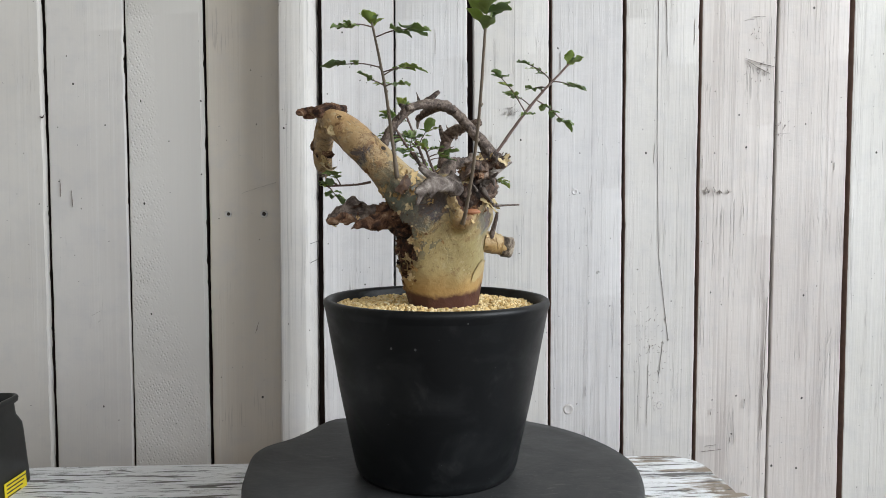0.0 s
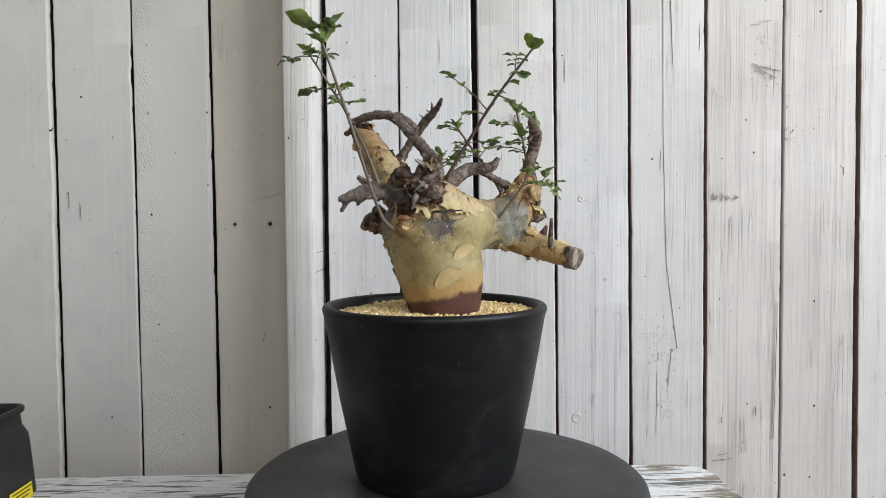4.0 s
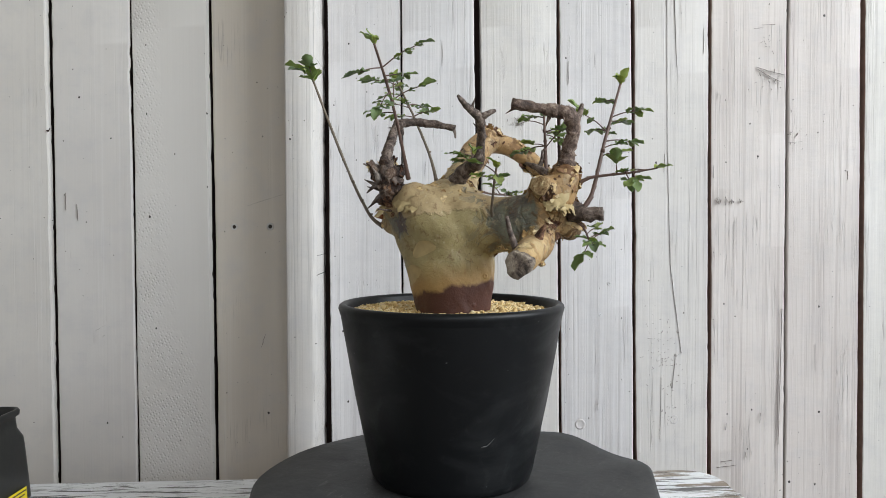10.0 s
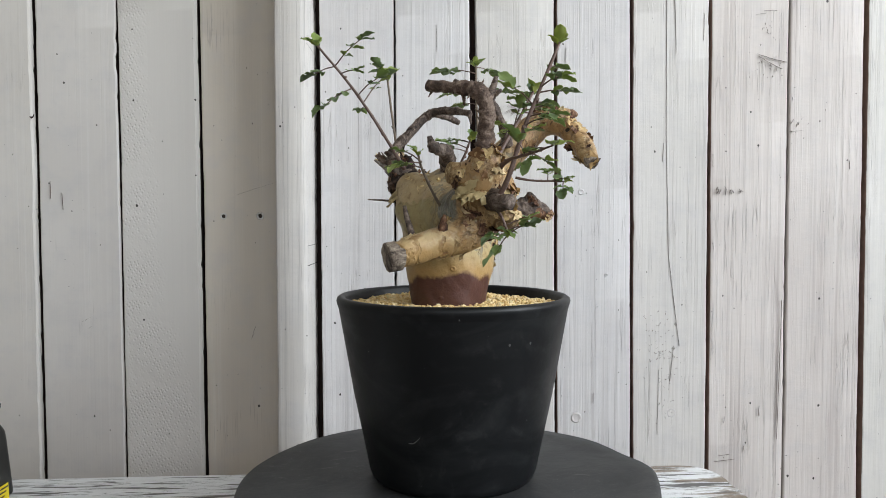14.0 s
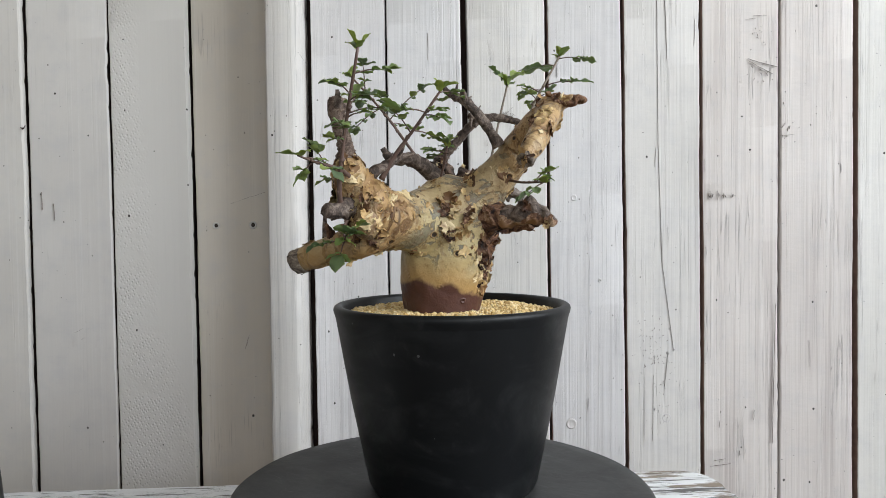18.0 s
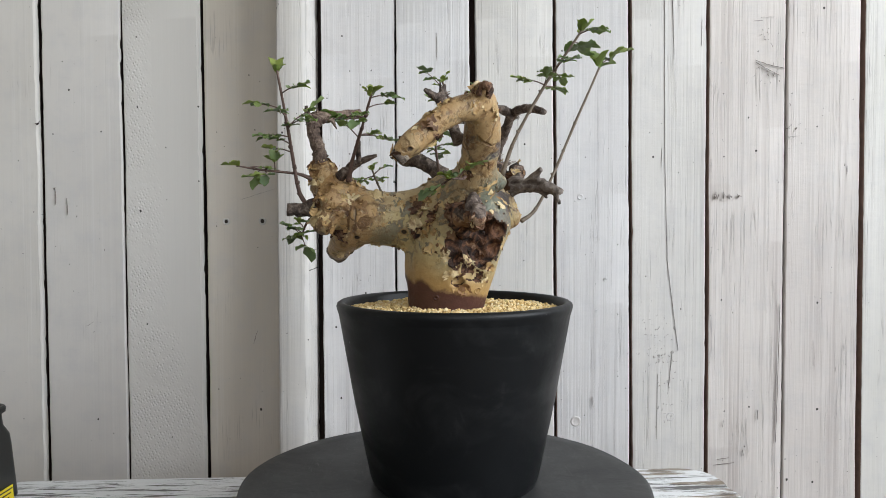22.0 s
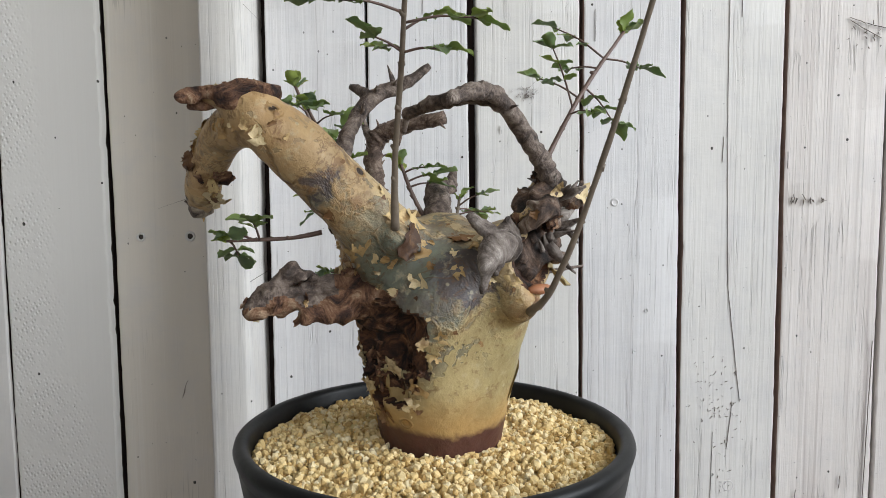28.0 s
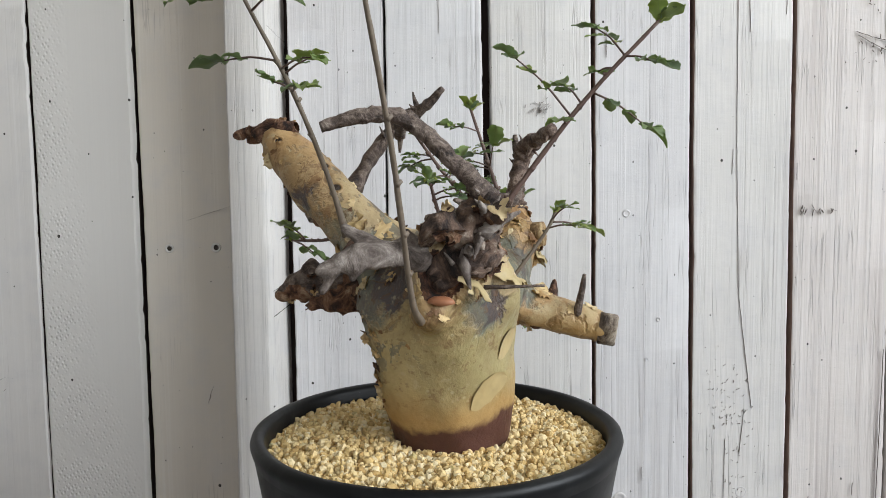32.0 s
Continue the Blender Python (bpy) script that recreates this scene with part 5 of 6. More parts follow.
def plant():
    ob = tagged(new("caudex_plant"), "potted caudex shrub with swollen peeling trunk and leafy stems", "plant")
    rnd = random.Random(11)
    fld = Field((-0.122, -0.085, 0.108), (0.075, 0.122, 0.292), 0.00125)
    trunk = [(-0.0010, -0.0008, 0.118, 0.0195), (-0.0010, -0.0010, 0.134, 0.0228), (-0.0012, -0.0016, 0.147, 0.0250), (-0.0022, -0.0028, 0.158, 0.0268), (-0.0030, -0.0038, 0.168, 0.0284), (-0.0040, -0.0060, 0.182, 0.0296), (-0.0040, -0.0078, 0.196, 0.0300), (-0.0030, -0.0070, 0.2045, 0.0220)]
    fld.chain(trunk, 0.006, 3)
    # the shoulder: high above the knot, a saddle in the middle, falling towards the arm
    fld.cone((0.004, -0.024, 0.200), (0.013, -0.037, 0.2115), 0.0215, 0.0155, 0.010)
    fld.cone((0.018, -0.012, 0.203), (0.0205, -0.022, 0.2155), 0.0165, 0.0115, 0.009)
    fld.cone((-0.016, -0.008, 0.203), (-0.008, 0.004, 0.2085), 0.0190, 0.0115, 0.009)
    fld.cone((0.008, 0.008, 0.198), (0.010, 0.016, 0.2050), 0.0180, 0.0105, 0.009)
    fld.cone((0.002, -0.010, 0.166), (0.009, -0.026, 0.197), 0.0205, 0.0175, 0.008)
    fld.cone((-0.006, -0.010, 0.164), (-0.014, -0.023, 0.194), 0.0215, 0.0190, 0.008)
    fld.chain(ARM, 0.007)
    fld.chain(STUB, 0.006)
    fld.chain(NOSE, 0.007)
    fld.chain(DROP, 0.004)
    fld.cone((-0.0783, -0.0165, 0.2700), (-0.0970, -0.0140, 0.2735), 0.0066, 0.0026, 0.004)
    # knuckles and healed scars
    for c, r in (((0.006, 0.050, 0.186), 0.0085), ((0.004, 0.0700, 0.219), 0.0090), ((0.012, 0.0760, 0.2205), 0.0080), ((-0.010, 0.078, 0.208), 0.0110), ((-0.010, 0.060, 0.197), 0.0085), ((-0.0330, -0.0330, 0.222), 0.0055), ((-0.012, 0.084, 0.194), 0.0085), ((0.0100, -0.048, 0.198), 0.0085)):
        fld.cone(c, c, r, r, 0.006)
    # the rotten hollow below the broken limb
    hollow = [((-0.0330, -0.0255, 0.1875), 0.0110), ((-0.0270, -0.0345, 0.1890), 0.0065), ((-0.0320, -0.0190, 0.1770), 0.0110), ((-0.0300, -0.0245, 0.1690), 0.0080), ((-0.0300, -0.0150, 0.1620), 0.0062), ((-0.0350, -0.0120, 0.1870), 0.0080), ((-0.0260, -0.0310, 0.1780), 0.0060), ((-0.0285, -0.0205, 0.1590), 0.0048), ((-0.0290, -0.0060, 0.1550), 0.0036), ((-0.0360, -0.0040, 0.1790), 0.0062), ((-0.0340, -0.0050, 0.1690), 0.0050), ((-0.0330, -0.0080, 0.1610), 0.0045)]
    hrnd = random.Random(3)
    for c, r in list(hollow):
        for _ in range(4):
            w = Vector((hrnd.gauss(0, 1), hrnd.gauss(0, 1), hrnd.gauss(0, 1))).normalized() * r * 0.9
            hollow.append(((c[0] + w.x, c[1] + w.y, c[2] + w.z), r * hrnd.uniform(0.25, 0.45)))
    for c, r in hollow:
        fld.cone(c, c, r, r, 0.0012, True)
    bowl = [((0.0175, -0.0575, 0.2140), 0.0130), ((0.0100, -0.0600, 0.2110), 0.0085), ((0.0235, -0.0500, 0.2220), 0.0080)]
    for c, r in bowl:
        fld.cone(c, c, r, r, 0.0014, True)
    fld.lumps(0.0006, 110.0, 3)
    v, f = fld.mesh()
    quad = v[f]
    mids = quad.mean(1)
    nor = np.cross(quad[:, 2] - quad[:, 0], quad[:, 3] - quad[:, 1])
    nor /= np.linalg.norm(nor, axis=1)[:, None] + 1e-12
    away = np.hypot(mids[:, 0], mids[:, 1])
    want = np.where(away > 0.043, 0.7, np.where(mids[:, 2] > 0.212, 0.8, np.where((mids[:, 0] < 0.0) & (mids[:, 2] > 0.172), 0.5, 0.0)))
    want[(mids[:, 0] < -0.030) & (mids[:, 2] > 0.225)] *= 0.35
    want[(mids[:, 0] > 0.0) & (mids[:, 1] > -0.03) & (mids[:, 1] < 0.035)] *= 0.35
    want[mids[:, 2] < 0.160] = 0
    want[(mids[:, 1] < -0.034) & (mids[:, 0] > 0.0) & (mids[:, 2] > 0.196)] *= 1.2
    rot = np.min([np.linalg.norm(mids - np.array(c), axis=1) - r for c, r in hollow + bowl], axis=0)
    want[(rot > 0.001) & (rot < 0.0055)] += 0.9
    want[rot < 0.001] = 0
    want[np.linalg.norm(mids - np.array((0.013, 0.054, 0.203)), axis=1) < 0.020] *= 0.1
    want[(away > 0.068) & (mids[:, 1] > 0.03) & (mids[:, 2] < 0.19)] *= 0.4
    want[(mids[:, 1] > 0.058) & (mids[:, 2] > 0.196)] *= 3.0
    want[(mids[:, 0] < -0.070) & (mids[:, 2] > 0.262)] *= 1.6
    pick = np.random.RandomState(4).choice(len(f), 330, False, want / want.sum())
    for k in pick:
        o = Vector(nor[k])
        g = Vector((rnd.gauss(0, 1), rnd.gauss(0, 1), rnd.gauss(0, 1)))
        g = (g - o * g.dot(o)).normalized()
        s = 0.0014 + 0.0058 * rnd.random() ** 2.6
        flake(ob, Vector(mids[k]) - o * 0.0003, o, g, s * rnd.uniform(0.9, 2.4), s, rnd.uniform(0.02, 0.6) if s < 0.005 else rnd.uniform(0.05, 0.3), rnd, M_PAPER)
    body = mesh_ob("trunk", v.tolist(), f.tolist(), M_SKIN, True, ob, "swollen tan and grey-green trunk with peeling skin")
    body.data.materials.append(M_ROT)
    body.data.polygons.foreach_set("material_index", (rot < 0.0007).astype(np.int32))

    skin, hem = (mids, nor), mids[nor[:, 2] > -0.2]
    scraps(ob, v, f, 14, 0.0046, (M_PAPER, M_DEAD), rnd, lambda p: p[0] < -0.084 and p[1] > 0.008)
    scraps(ob, v, f, 26, 0.0036, (M_DEAD,), rnd, lambda p: p[0] < -0.020 and -0.034 < p[1] < 0.004 and 0.150 < p[2] < 0.184)
    scraps(ob, v, f, 20, 0.0050, (M_PAPER, M_DEAD), rnd, lambda p: p[1] > 0.070 and p[0] < 0.012 and p[2] < 0.222)
    scraps(ob, v, f, 14, 0.0042, (M_PAPER, M_PAPER, M_DEAD), rnd, lambda p: p[0] < -0.072 and p[1] < -0.004 and p[2] > 0.258)
    scraps(ob, v, f, 26, 0.0055, (M_PAPER, M_PAPER, M_DEAD), rnd, lambda p: -0.034 < p[0] < -0.014 and 0.002 < p[1] < 0.022 and 0.182 < p[2] < 0.212)
    dead = Field((-0.100, -0.100, 0.135), (0.060, 0.030, 0.262), 0.0012)
    dead.chain([(-0.026, -0.008, 0.195, 0.0105), (-0.046, -0.009, 0.2005, 0.0070), (-0.064, -0.011, 0.2010, 0.0054), (-0.076, -0.0135, 0.1985, 0.0040), (-0.0838, -0.0144, 0.1958, 0.0018)], 0.004)
    for a, b, r, q in (((-0.040, -0.016, 0.199), (-0.030, -0.028, 0.200), 0.0045, 0.0036), ((-0.060, -0.012, 0.203), (-0.066, -0.013, 0.2085), 0.0060, 0.0036), ((-0.046, -0.012, 0.203), (-0.052, -0.010, 0.2060), 0.0055, 0.0040), ((-0.050, -0.016, 0.194), (-0.062, -0.018, 0.1930), 0.0050, 0.0030)):
        dead.cone(a, b, r, q, 0.003)
    for a, b, r in (((-0.040, -0.016, 0.2050), (-0.072, -0.017, 0.2035), 0.0022), ((-0.044, -0.0200, 0.2000), (-0.078, -0.0195, 0.1960), 0.0024), ((-0.046, -0.003, 0.2070), (-0.060, -0.004, 0.2080), 0.0026), ((-0.056, -0.014, 0.2120), (-0.056, -0.006, 0.2100), 0.0032), ((-0.070, -0.022, 0.1900), (-0.070, -0.004, 0.1905), 0.0030)):
        dead.cone(a, b, r, r, 0.0008, True)
    dead.lumps(0.0012, 170.0, 8)
    dead.lumps(0.0008, 460.0, 9)
    v, f = dead.mesh()
    limb = mesh_ob("broken_limb", v.tolist(), f.tolist(), M_DEAD, True, ob, "grey rotten broken limb with ochre bark below it")
    limb.data.materials.append(M_BRANCH)
    limb.data.materials.append(M_PAPER)
    m = v[f].mean(1)
    split = 0.1985 + 0.0022 * np.sin(m[:, 0] * 330) + 0.0016 * np.sin(m[:, 1] * 600 + 1)
    limb.data.polygons.foreach_set("material_index", np.where(m[:, 0] > -0.050, 0, np.where(m[:, 2] > split, 1, np.where((m[:, 2] > split - 0.0035) | (m[:, 1] < -0.010), 0, 2))).astype(np.int32))
    scraps(ob, v, f, 26, 0.0042, (M_DEAD, M_DEAD, M_PAPER), rnd, lambda p: p[0] < -0.030)

    finger = Field((-0.035, -0.095, 0.195), (0.030, -0.020, 0.245), 0.0012)
    finger.chain([(0.005, -0.0475, 0.2190, 0.0056), (0.000, -0.055, 0.2205, 0.0046), (-0.008, -0.065, 0.2198, 0.0039), (-0.0150, -0.0730, 0.2178, 0.0034), (-0.0199, -0.0788, 0.2150, 0.0017)], 0.003)
    finger.cone((-0.010, -0.066, 0.2190), (-0.0115, -0.0700, 0.2120), 0.0030, 0.0014, 0.002)
    finger.cone((-0.003, -0.0580, 0.2215), (-0.0175, -0.0645, 0.2305), 0.0032, 0.0014, 0.0020)
    finger.cone((0.004, -0.051, 0.2230), (0.0025, -0.0535, 0.2300), 0.0040, 0.0012, 0.0015)
    finger.cone((-0.0160, -0.0740, 0.2170), (-0.0200, -0.0775, 0.2085), 0.0034, 0.0010, 0.0015)
    for a, b in (((0.002, -0.046, 0.2225), (-0.014, -0.066, 0.2215)), ((-0.002, -0.054, 0.2135), (-0.016, -0.070, 0.2145))):
        finger.cone(a, b, 0.0018, 0.0014, 0.0006, True)
    finger.lumps(0.0006, 260.0, 5)
    finger.lumps(0.0003, 700.0, 6)
    v, f = finger.mesh()
    mesh_ob("dead_stub", v.tolist(), f.tolist(), M_KNOT, True, ob, "silver-grey weathered stub")

    knot = Field((-0.005, -0.085, 0.185), (0.062, 0.000, 0.270), 0.0012)
    knot.chain([(0.0140, -0.0380, 0.211, 0.0095), (0.0230, -0.0385, 0.2240, 0.0088), (0.0290, -0.0385, 0.2390, 0.0058)], 0.003)
    for a, b, r, q in (((0.012, -0.054, 0.226), (0.020, -0.054, 0.233), 0.0050, 0.0040), ((0.030, -0.036, 0.220), (0.034, -0.034, 0.228), 0.0045, 0.0028), ((0.036, -0.044, 0.234), (0.044, -0.047, 0.241), 0.0038, 0.0018)):
        knot.cone(a, b, r, q, 0.003)
    knot.cone((0.0235, -0.066, 0.2150), (0.0250, -0.050, 0.2185), 0.0098, 0.0075, 0.002, True)
    knot.cone((0.0310, -0.058, 0.2270), (0.0300, -0.047, 0.2280), 0.0050, 0.0040, 0.002, True)
    for c, r in bowl[:2]:
        knot.cone(c, c, r * 0.96, r * 0.96, 0.0012, True)
    knot.lumps(0.0019, 180.0, 21)
    knot.lumps(0.0012, 430.0, 22)
    v, f = knot.mesh()
    mesh_ob("dead_knot", v.tolist(), f.tolist(), M_BURR, True, ob, "hollow dark knot of splintered dead wood")
    scraps(ob, v, f, 30, 0.0046, (M_DEAD, M_DEAD, M_PAPER), rnd, lambda p: p[2] > 0.205 and p[0] + p[1] * -0.6 > 0.036 and (Vector(p) - Vector(bowl[0][0])).length > 0.0150)

    vv, ff = lathe([(0.0, 0.0022), (0.0030, 0.0019), (0.0052, 0.0008), (0.0058, -0.0006), (0.0, -0.0020)], 18)
    mesh_ob("fresh_wood", [(0.0168 + p[0], -0.0525 + p[1] * 0.55, 0.2026 + p[2]) for p in vv], ff, M_FRESH, True, ob, "small orange-brown lens of fresh wood in the knot")
    # woody branches
    tube("branch", [(0.024, -0.037, 0.226, 0.0078), (0.0298, -0.0385, 0.2414, 0.0046), (0.0174, -0.0435, 0.2565, 0.0034), (0.0009, -0.0492, 0.2722, 0.0032), (-0.0130, -0.0580, 0.2733, 0.0028), (-0.0270, -0.0652, 0.2691, 0.0022)], M_BRANCH, ob, "forked grey branch", 12, 12, 0.20, 0.28, 3)
    tube("branch", [(0.0050, -0.0482, 0.2695, 0.0032), (-0.0030, -0.0420, 0.2735, 0.0029), (-0.0120, -0.0270, 0.2728, 0.0026), (-0.0203, -0.0109, 0.2690, 0.0021)], M_BRANCH, ob, "", 9, 10, 0.24, 0.5, 13)
    tube("twig", [(-0.0195, -0.0125, 0.2690, 0.0016), (-0.0203, -0.0112, 0.2655, 0.0012), (-0.0206, -0.0110, 0.2615, 0.0006)], M_BRANCH, ob, "", 3, 6, 0.2)
    tube("branch", [(0.0006, 0.0864, 0.230, 0.0070), (0.0012, 0.0885, 0.2440, 0.0047), (0.0024, 0.0930, 0.2590, 0.0043), (0.0070, 0.0900, 0.2680, 0.0049), (0.0170, 0.0770, 0.2715, 0.0036), (0.0291, 0.0613, 0.2748, 0.0034)], M_BROWN, ob, "thick bent brown branch", 12, 12, 0.22, 0.32, 5)
    tube("twig", [(0.0024, 0.0930, 0.262, 0.0030), (-0.001, 0.0960, 0.270, 0.0022), (-0.002, 0.0970, 0.2755, 0.0012)], M_BRANCH, ob, "", 4, 6, 0.2)
    tube("branch", [(-0.0470, -0.0060, 0.246, 0.0038), (-0.0400, 0.0000, 0.2620, 0.0031), (-0.0279, 0.0050, 0.2765, 0.0033), (-0.0150, 0.0030, 0.2825, 0.0026), (-0.0044, 0.0009, 0.2899, 0.0011)], M_BRANCH, ob, "forked grey twig", 6, 8, 0.25, 0.4, 7)
    tube("twig", [(-0.0285, 0.0048, 0.276, 0.0030), (-0.0310, 0.0120, 0.2800, 0.0024), (-0.034, 0.0160, 0.2820, 0.0012)], M_BRANCH, ob, "", 4, 6, 0.2)
    tube("branch", [(-0.002, 0.0000, 0.222, 0.0070), (0.0020, 0.0080, 0.2330, 0.0056), (0.0080, 0.0220, 0.2390, 0.0046), (0.0175, 0.0300, 0.2400, 0.0036), (0.0214, 0.0330, 0.2470, 0.0016)], M_BRANCH, ob, "dark dead side branch", 6, 9, 0.25, 0.4, 9)
    tube("thorn", [(0.0400, 0.0700, 0.1800, 0.0022), (0.0430, 0.0672, 0.1920, 0.0018), (0.0449, 0.0655, 0.2017, 0.0011)], M_BRANCH, ob, "", 4, 6, 0.15)
    tube("thorn", [(0.0240, 0.0770, 0.1850, 0.0036), (0.0250, 0.0800, 0.1915, 0.0024), (0.0246, 0.0830, 0.1960, 0.0010)], M_DEAD, ob, "short dark broken twig", 4, 7, 0.3, 0.4, 6)
    tube("thorn", [(-0.003, 0.088, 0.205, 0.0062), (-0.004, 0.100, 0.203, 0.0050), (-0.006, 0.110, 0.2035, 0.0040)], M_BRANCH, ob, "short broken side stub", 4, 8, 0.3, 0.4, 2)
    tube("branch", [(-0.006, 0.0740, 0.2260, 0.0040), (-0.012, 0.0660, 0.2320, 0.0032), (-0.0160, 0.0570, 0.2370, 0.0024), (-0.0190, 0.0480, 0.2400, 0.0010)], M_BRANCH, ob, "dark forked twig", 5, 7, 0.25, 0.3, 12)
    tube("twig", [(-0.0150, 0.0600, 0.2350, 0.0020), (-0.0200, 0.0600, 0.2420, 0.0014), (-0.0230, 0.0590, 0.2490, 0.0006)], M_BRANCH, ob, "", 4, 6, 0.2)
    for tip in ((0.051, -0.030, 0.2075),):
        tube("twig", [(0.028, -0.036, tip[2] - 0.001, 0.0011), (0.040, -0.033, tip[2] - 0.0005, 0.0007), (*tip, 0.0005)], M_BRANCH, ob, "", 3, 5, 0.15)
    # short spurs and splinters on the old wood
    for pts, count, size, mat in (([(0.0298, -0.0385, 0.240), (0.0174, -0.0435, 0.256), (0.0009, -0.0492, 0.2722), (-0.012, -0.0270, 0.2728)], 13, 0.0040, M_BRANCH), ([(0.0012, 0.0885, 0.2400), (0.0024, 0.0930, 0.2590), (0.0070, 0.0900, 0.2680), (0.0291, 0.0613, 0.2748)], 12, 0.0050, M_BROWN), ([(-0.0430, -0.0040, 0.2550), (-0.0279, 0.0050, 0.2765), (-0.0150, 0.0030, 0.2825)], 7, 0.0040, M_BRANCH), ([(0.020, -0.048, 0.214), (0.030, -0.044, 0.228), (0.030, -0.036, 0.242)], 18, 0.0075, M_KNOT), ([(-0.034, -0.012, 0.198), (-0.050, -0.010, 0.199), (-0.076, -0.013, 0.198)], 6, 0.0035, M_DEAD), ([(-0.0335, -0.024, 0.190), (-0.0335, -0.016, 0.176), (-0.031, -0.011, 0.160)], 8, 0.0030, M_DEAD)):
        for i in range(count):
            s = along([(*p, 0) for p in pts], rnd.random())
            w = Vector((rnd.gauss(0, 1), rnd.gauss(0, 1), rnd.gauss(0.35, 1))).normalized()
            l = size * rnd.uniform(0.6, 1.7)
            tube("splinter", [(*s, l * 0.24), (*(s + w * l * 0.7), l * 0.15), (*(s + w * l * 1.4), l * 0.04)], mat, ob, "", 2, 5, 0.4, 0, i)
    # a sprig between the branches
    leafy(ob, [(-0.004, 0.004, 0.224, 0.0011), (-0.010, 0.006, 0.236, 0.0009), (-0.0150, 0.0080, 0.2500, 0.0007)], [], 0.7, rnd, M_SHOOT, 4, 5)
    # cut faces
    for at, out, r, mat in (((0.0498, 0.0784, 0.1728), (0.97, 0.16, -0.14), 0.0084, M_CUT), ((0.0135, 0.0760, 0.2210), (0.95, 0.05, 0.10), 0.0066, M_CUTPALE), ((-0.0932, 0.0310, 0.2353), (-0.03, 0.70, -0.68), 0.0052, M_CUT)):
        q = Vector(out).to_track_quat("Z", "Y")
        vv, ff = lathe([(0.0, r * 1.10), (r * 0.3, r * 1.12), (r * 0.6, r * 1.09), (r * 0.88, r * 1.10), (r * 0.98, r * 1.0), (r * 0.98, 0.0)], 20, 0, 0, lambda a, rr, z: 1 + 0.10 * math.sin(3 * a + rr * 900) + 0.05 * math.sin(7 * a + z * 1500))
        mw = Matrix.LocRotScale(Vector(at), q, None)
        mesh_ob("cut_end", [tuple(mw @ Vector(p)) for p in vv], ff, mat, True, ob, "rough weathered cut end")
    snout = Field((-0.115, -0.035, 0.258), (-0.070, 0.008, 0.285), 0.0009)
    snout.chain([(-0.078, -0.0165, 0.2700, 0.0056), (-0.090, -0.0160, 0.2722, 0.0042), (-0.1000, -0.0160, 0.2728, 0.0030), (-0.1050, -0.0164, 0.2718, 0.0012)], 0.002)
    snout.cone((-0.088, -0.0200, 0.2738), (-0.1045, -0.0190, 0.2742), 0.0022, 0.0008, 0.001)
    snout.cone((-0.088, -0.0120, 0.2715), (-0.1010, -0.0125, 0.2690), 0.0026, 0.0010, 0.001)
    snout.cone((-0.074, -0.0180, 0.2745), (-0.0850, -0.0190, 0.2762), 0.0034, 0.0022, 0.002)
    for a, b in (((-0.088, -0.0240, 0.2740), (-0.106, -0.0175, 0.2755)), ((-0.090, -0.0160, 0.2690), (-0.106, -0.0150, 0.2700)), ((-0.090, -0.0110, 0.2760), (-0.106, -0.0130, 0.2745))):
        snout.cone(a, b, 0.0016, 0.0012, 0.0005, True)
    snout.lumps(0.0006, 380.0, 14)
    v, f = snout.mesh()
    mesh_ob("broken_tip", v.tolist(), f.tolist(), M_DEAD, True, ob, "dark torn tip of the pruned limb")

    # thin stems with leaves
    leafy(ob, [(0.0100, -0.0560, 0.1950, 0.00168), (0.0118, -0.0670, 0.2040, 0.00120), (0.0150, -0.0800, 0.2280, 0.00104), (0.0180, -0.0960, 0.2640, 0.00096), (0.0196, -0.1167, 0.3107, 0.00080)], [((0.020, -0.124, 0.316), 1, 1.25), ((0.026, -0.114, 0.318), 1, 0.9)], 1.2, rnd, M_STEM, 3, 0)
    leafy(ob, [(-0.0340, -0.0355, 0.2255, 0.00168), (-0.0370, -0.0440, 0.2500, 0.00112), (-0.0410, -0.0620, 0.2830, 0.00096), (-0.0479, -0.0858, 0.3193, 0.00072)], [((-0.062, -0.092, 0.316), 3, 0.85), ((-0.026, -0.090, 0.314), 3, 1.15), ((-0.066, -0.072, 0.296), 3, 0.95), ((-0.022, -0.078, 0.293), 3, 0.8), ((-0.050, -0.062, 0.288), 1, 0.8)], 0.85, rnd, M_STEM, 5, 5)
    leafy(ob, [(0.0258, -0.0223, 0.2290, 0.00168), (0.0390, -0.0180, 0.2490, 0.00112), (0.0620, -0.0110, 0.2800, 0.00096), (0.0898, -0.0041, 0.3102, 0.00072)], [((0.062, 0.010, 0.312), 3, 0.85), ((0.038, -0.026, 0.296), 5, 0.8), ((0.090, -0.016, 0.292), 3, 0.8), ((0.084, -0.004, 0.270), 3, 0.95), ((0.050, 0.004, 0.288), 3, 0.75)], 0.85, rnd, M_SHOOT, 5, 4)
    leafy(ob, [(-0.0034, 0.0960, 0.2050, 0.00192), (-0.0080, 0.1020, 0.2180, 0.00144), (-0.0170, 0.1060, 0.2480, 0.00112), (-0.0346, 0.1119, 0.2934, 0.00080)], [((-0.040, 0.098, 0.282), 3, 0.8), ((-0.014, 0.094, 0.270), 3, 0.95), ((-0.030, 0.124, 0.272), 3, 0.85), ((-0.028, 0.120, 0.252), 3, 0.8), ((-0.034, 0.094, 0.262), 3, 0.8)], 0.9, rnd, M_SHOOT, 5, 7)
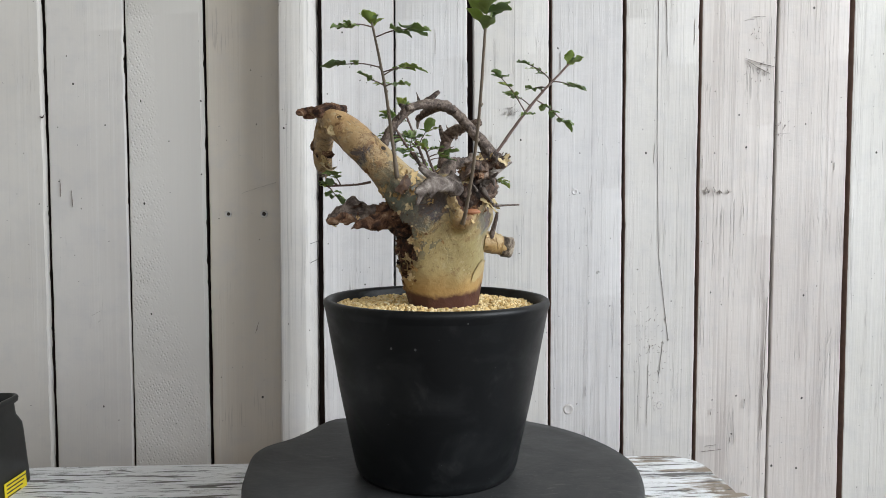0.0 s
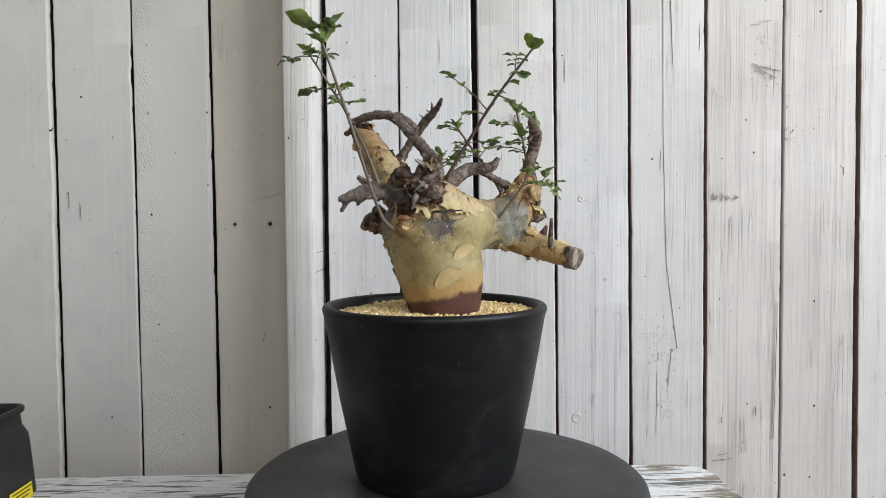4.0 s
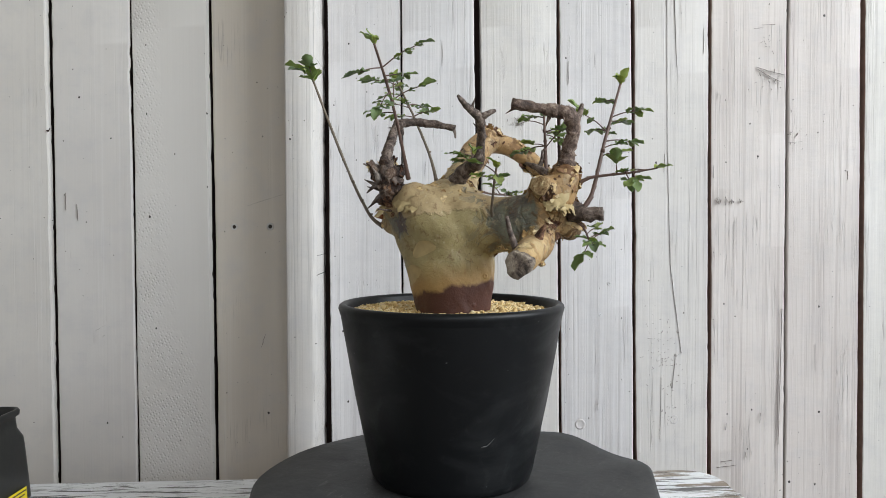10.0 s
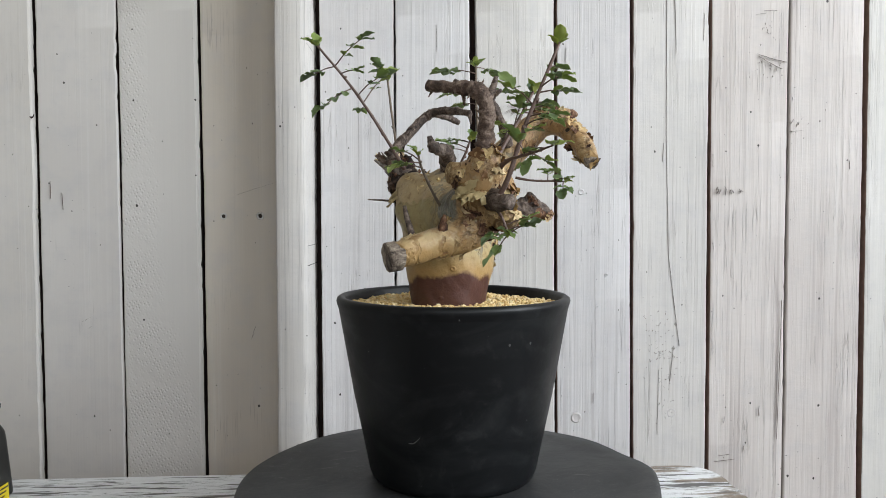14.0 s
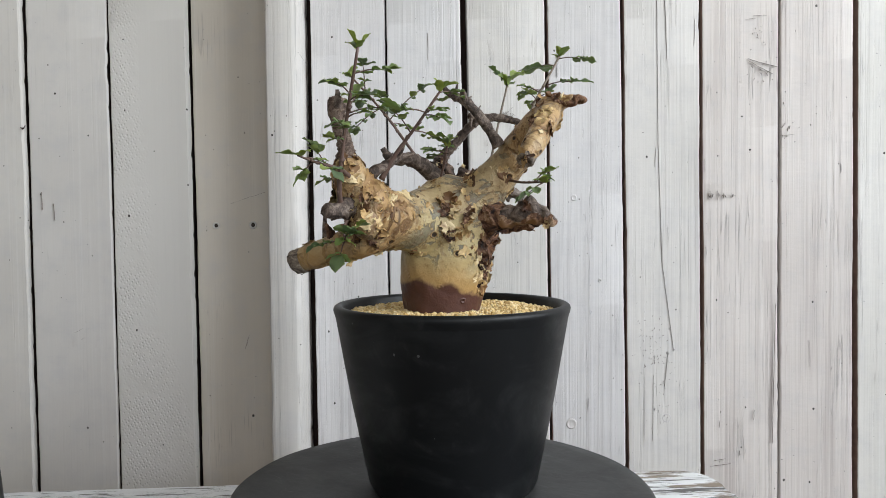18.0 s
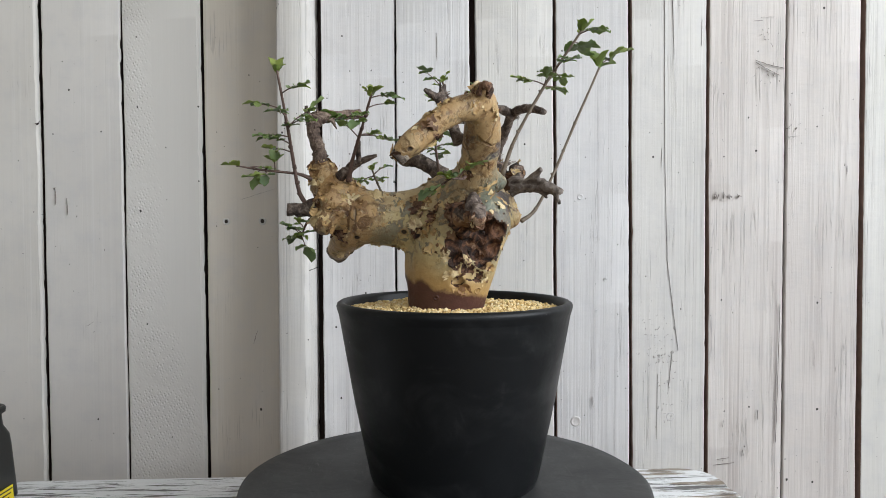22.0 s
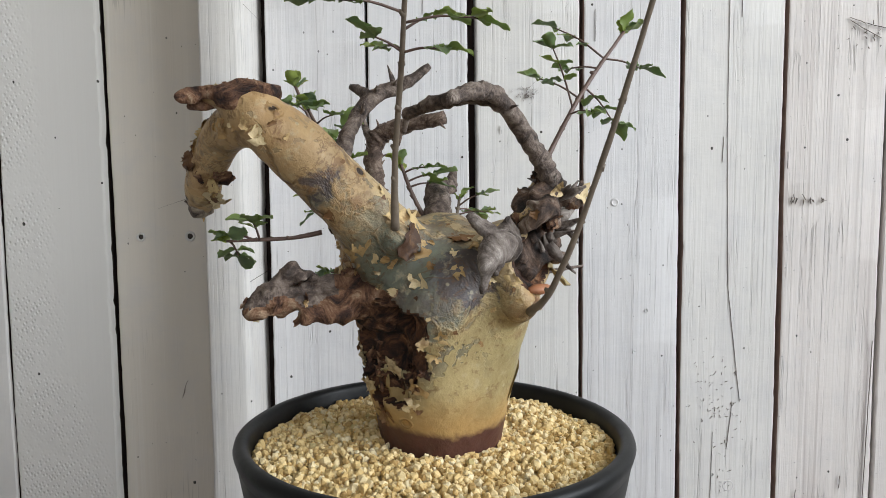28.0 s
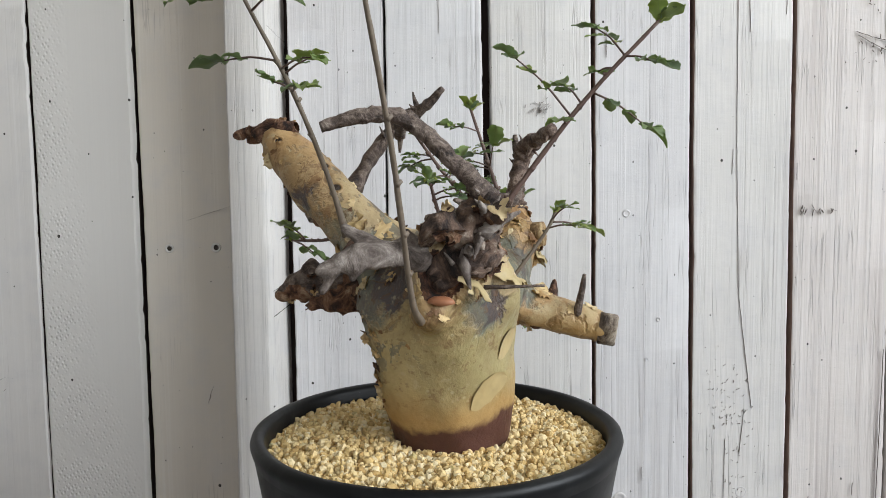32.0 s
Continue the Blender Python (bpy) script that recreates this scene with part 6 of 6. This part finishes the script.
    leafy(ob, [(0.0097, 0.0374, 0.1948, 0.00128), (0.0190, 0.0410, 0.2070, 0.00096), (0.0300, 0.0490, 0.2250, 0.00080), (0.0336, 0.0526, 0.2347, 0.00064)], [((0.040, 0.044, 0.236), 1, 0.8), ((0.046, 0.060, 0.226), 1, 0.8)], 0.7, rnd, M_STEM, 3, 1)
    leafy(ob, [(-0.0094, 0.0677, 0.2230, 0.00208), (-0.0180, 0.0640, 0.2380, 0.00128), (-0.0320, 0.0570, 0.2580, 0.00096), (-0.0447, 0.0503, 0.2778, 0.00072)], [((-0.044, 0.040, 0.276), 3, 0.8), ((-0.026, 0.072, 0.262), 3, 0.9), ((-0.050, 0.060, 0.258), 3, 0.8), ((-0.030, 0.042, 0.250), 3, 0.85)], 0.85, rnd, M_SHOOT, 5, 7)
    leafy(ob, [(-0.0540, -0.0090, 0.2235, 0.00104), (-0.0660, -0.0060, 0.2215, 0.00080), (-0.0879, 0.0024, 0.2206, 0.00056)], [((-0.080, -0.010, 0.228), 3, 0.8), ((-0.082, 0.012, 0.214), 3, 0.8)], 0.75, rnd, M_SHOOT, 3, 2)
    leafy(ob, [(-0.004, 0.0880, 0.2010, 0.00104), (-0.006, 0.0960, 0.1950, 0.00080), (-0.0090, 0.1000, 0.1850, 0.00064)], [((-0.016, 0.104, 0.190), 3, 0.9), ((0.002, 0.106, 0.184), 3, 0.9), ((-0.004, 0.098, 0.178), 1, 0.9)], 0.8, rnd, M_SHOOT, 4, 4)
    leafy(ob, [(-0.0060, 0.0920, 0.2240, 0.00176), (-0.0089, 0.1025, 0.2278, 0.00104), (-0.0140, 0.1250, 0.2300, 0.00072), (-0.0180, 0.1420, 0.2325, 0.00048)], [((-0.008, 0.118, 0.236), 1, 0.85), ((-0.022, 0.122, 0.226), 1, 0.85), ((-0.010, 0.130, 0.226), 1, 0.8)], 1.15, rnd, M_SHOOT, 1, 2)

    # wide sheets of cream paper on the shoulder
    for k in range(11):
        a = math.radians(-24 + 13 * k + rnd.uniform(-4, 4))
        way = Vector((math.cos(a), math.sin(a), 0))
        i0 = int(np.argmax(np.where(np.abs(hem[:, 2] - (0.2135 - 0.006 * max(0.0, math.sin(a)))) < 0.003, hem[:, :2] @ np.array((way.x, way.y)), -1)))
        at = Vector(hem[i0]) - way * 0.0012
        flake(ob, at, way * 0.8 + Vector((0, 0, 0.6)), (way.x * 0.5, way.y * 0.5, -0.8), rnd.uniform(0.012, 0.020), rnd.uniform(0.007, 0.014), rnd.uniform(-0.05, 0.25), rnd, M_CREAM)
    for a, z, tilt, w, h in ((-4, 0.178, 0.35, 0.022, 0.0105), (-26, 0.159, 0.55, 0.024, 0.0120)):
        peel(ob, skin, math.radians(a), z, tilt, w, h, rnd)
    return ob


# ---- put the place together ----
room()
wall_marks()
table()
THING_DISC = turntable()
THING_POT = flower_pot()
THING_GRIT = gravel()
THING_PLANT = plant()
nursery_pot()


def motions():
    """The turntable carries the pot, the grit and the plant round once and a little more."""
    walk(THING_DISC, [(t, pose(0, 0, 0, 0, 0, a)) for t, a in TURN])
    walk(THING_PLANT, [(t, pose(0, 0, 0, 0, 0, a)) for t, a in TURN])
    for thing in (THING_POT, THING_GRIT):
        walk(thing, [(t, pose(0, 0, 0, 0, 0, a) @ pose(EC[0], EC[1], TOP)) for t, a in TURN])


motions()
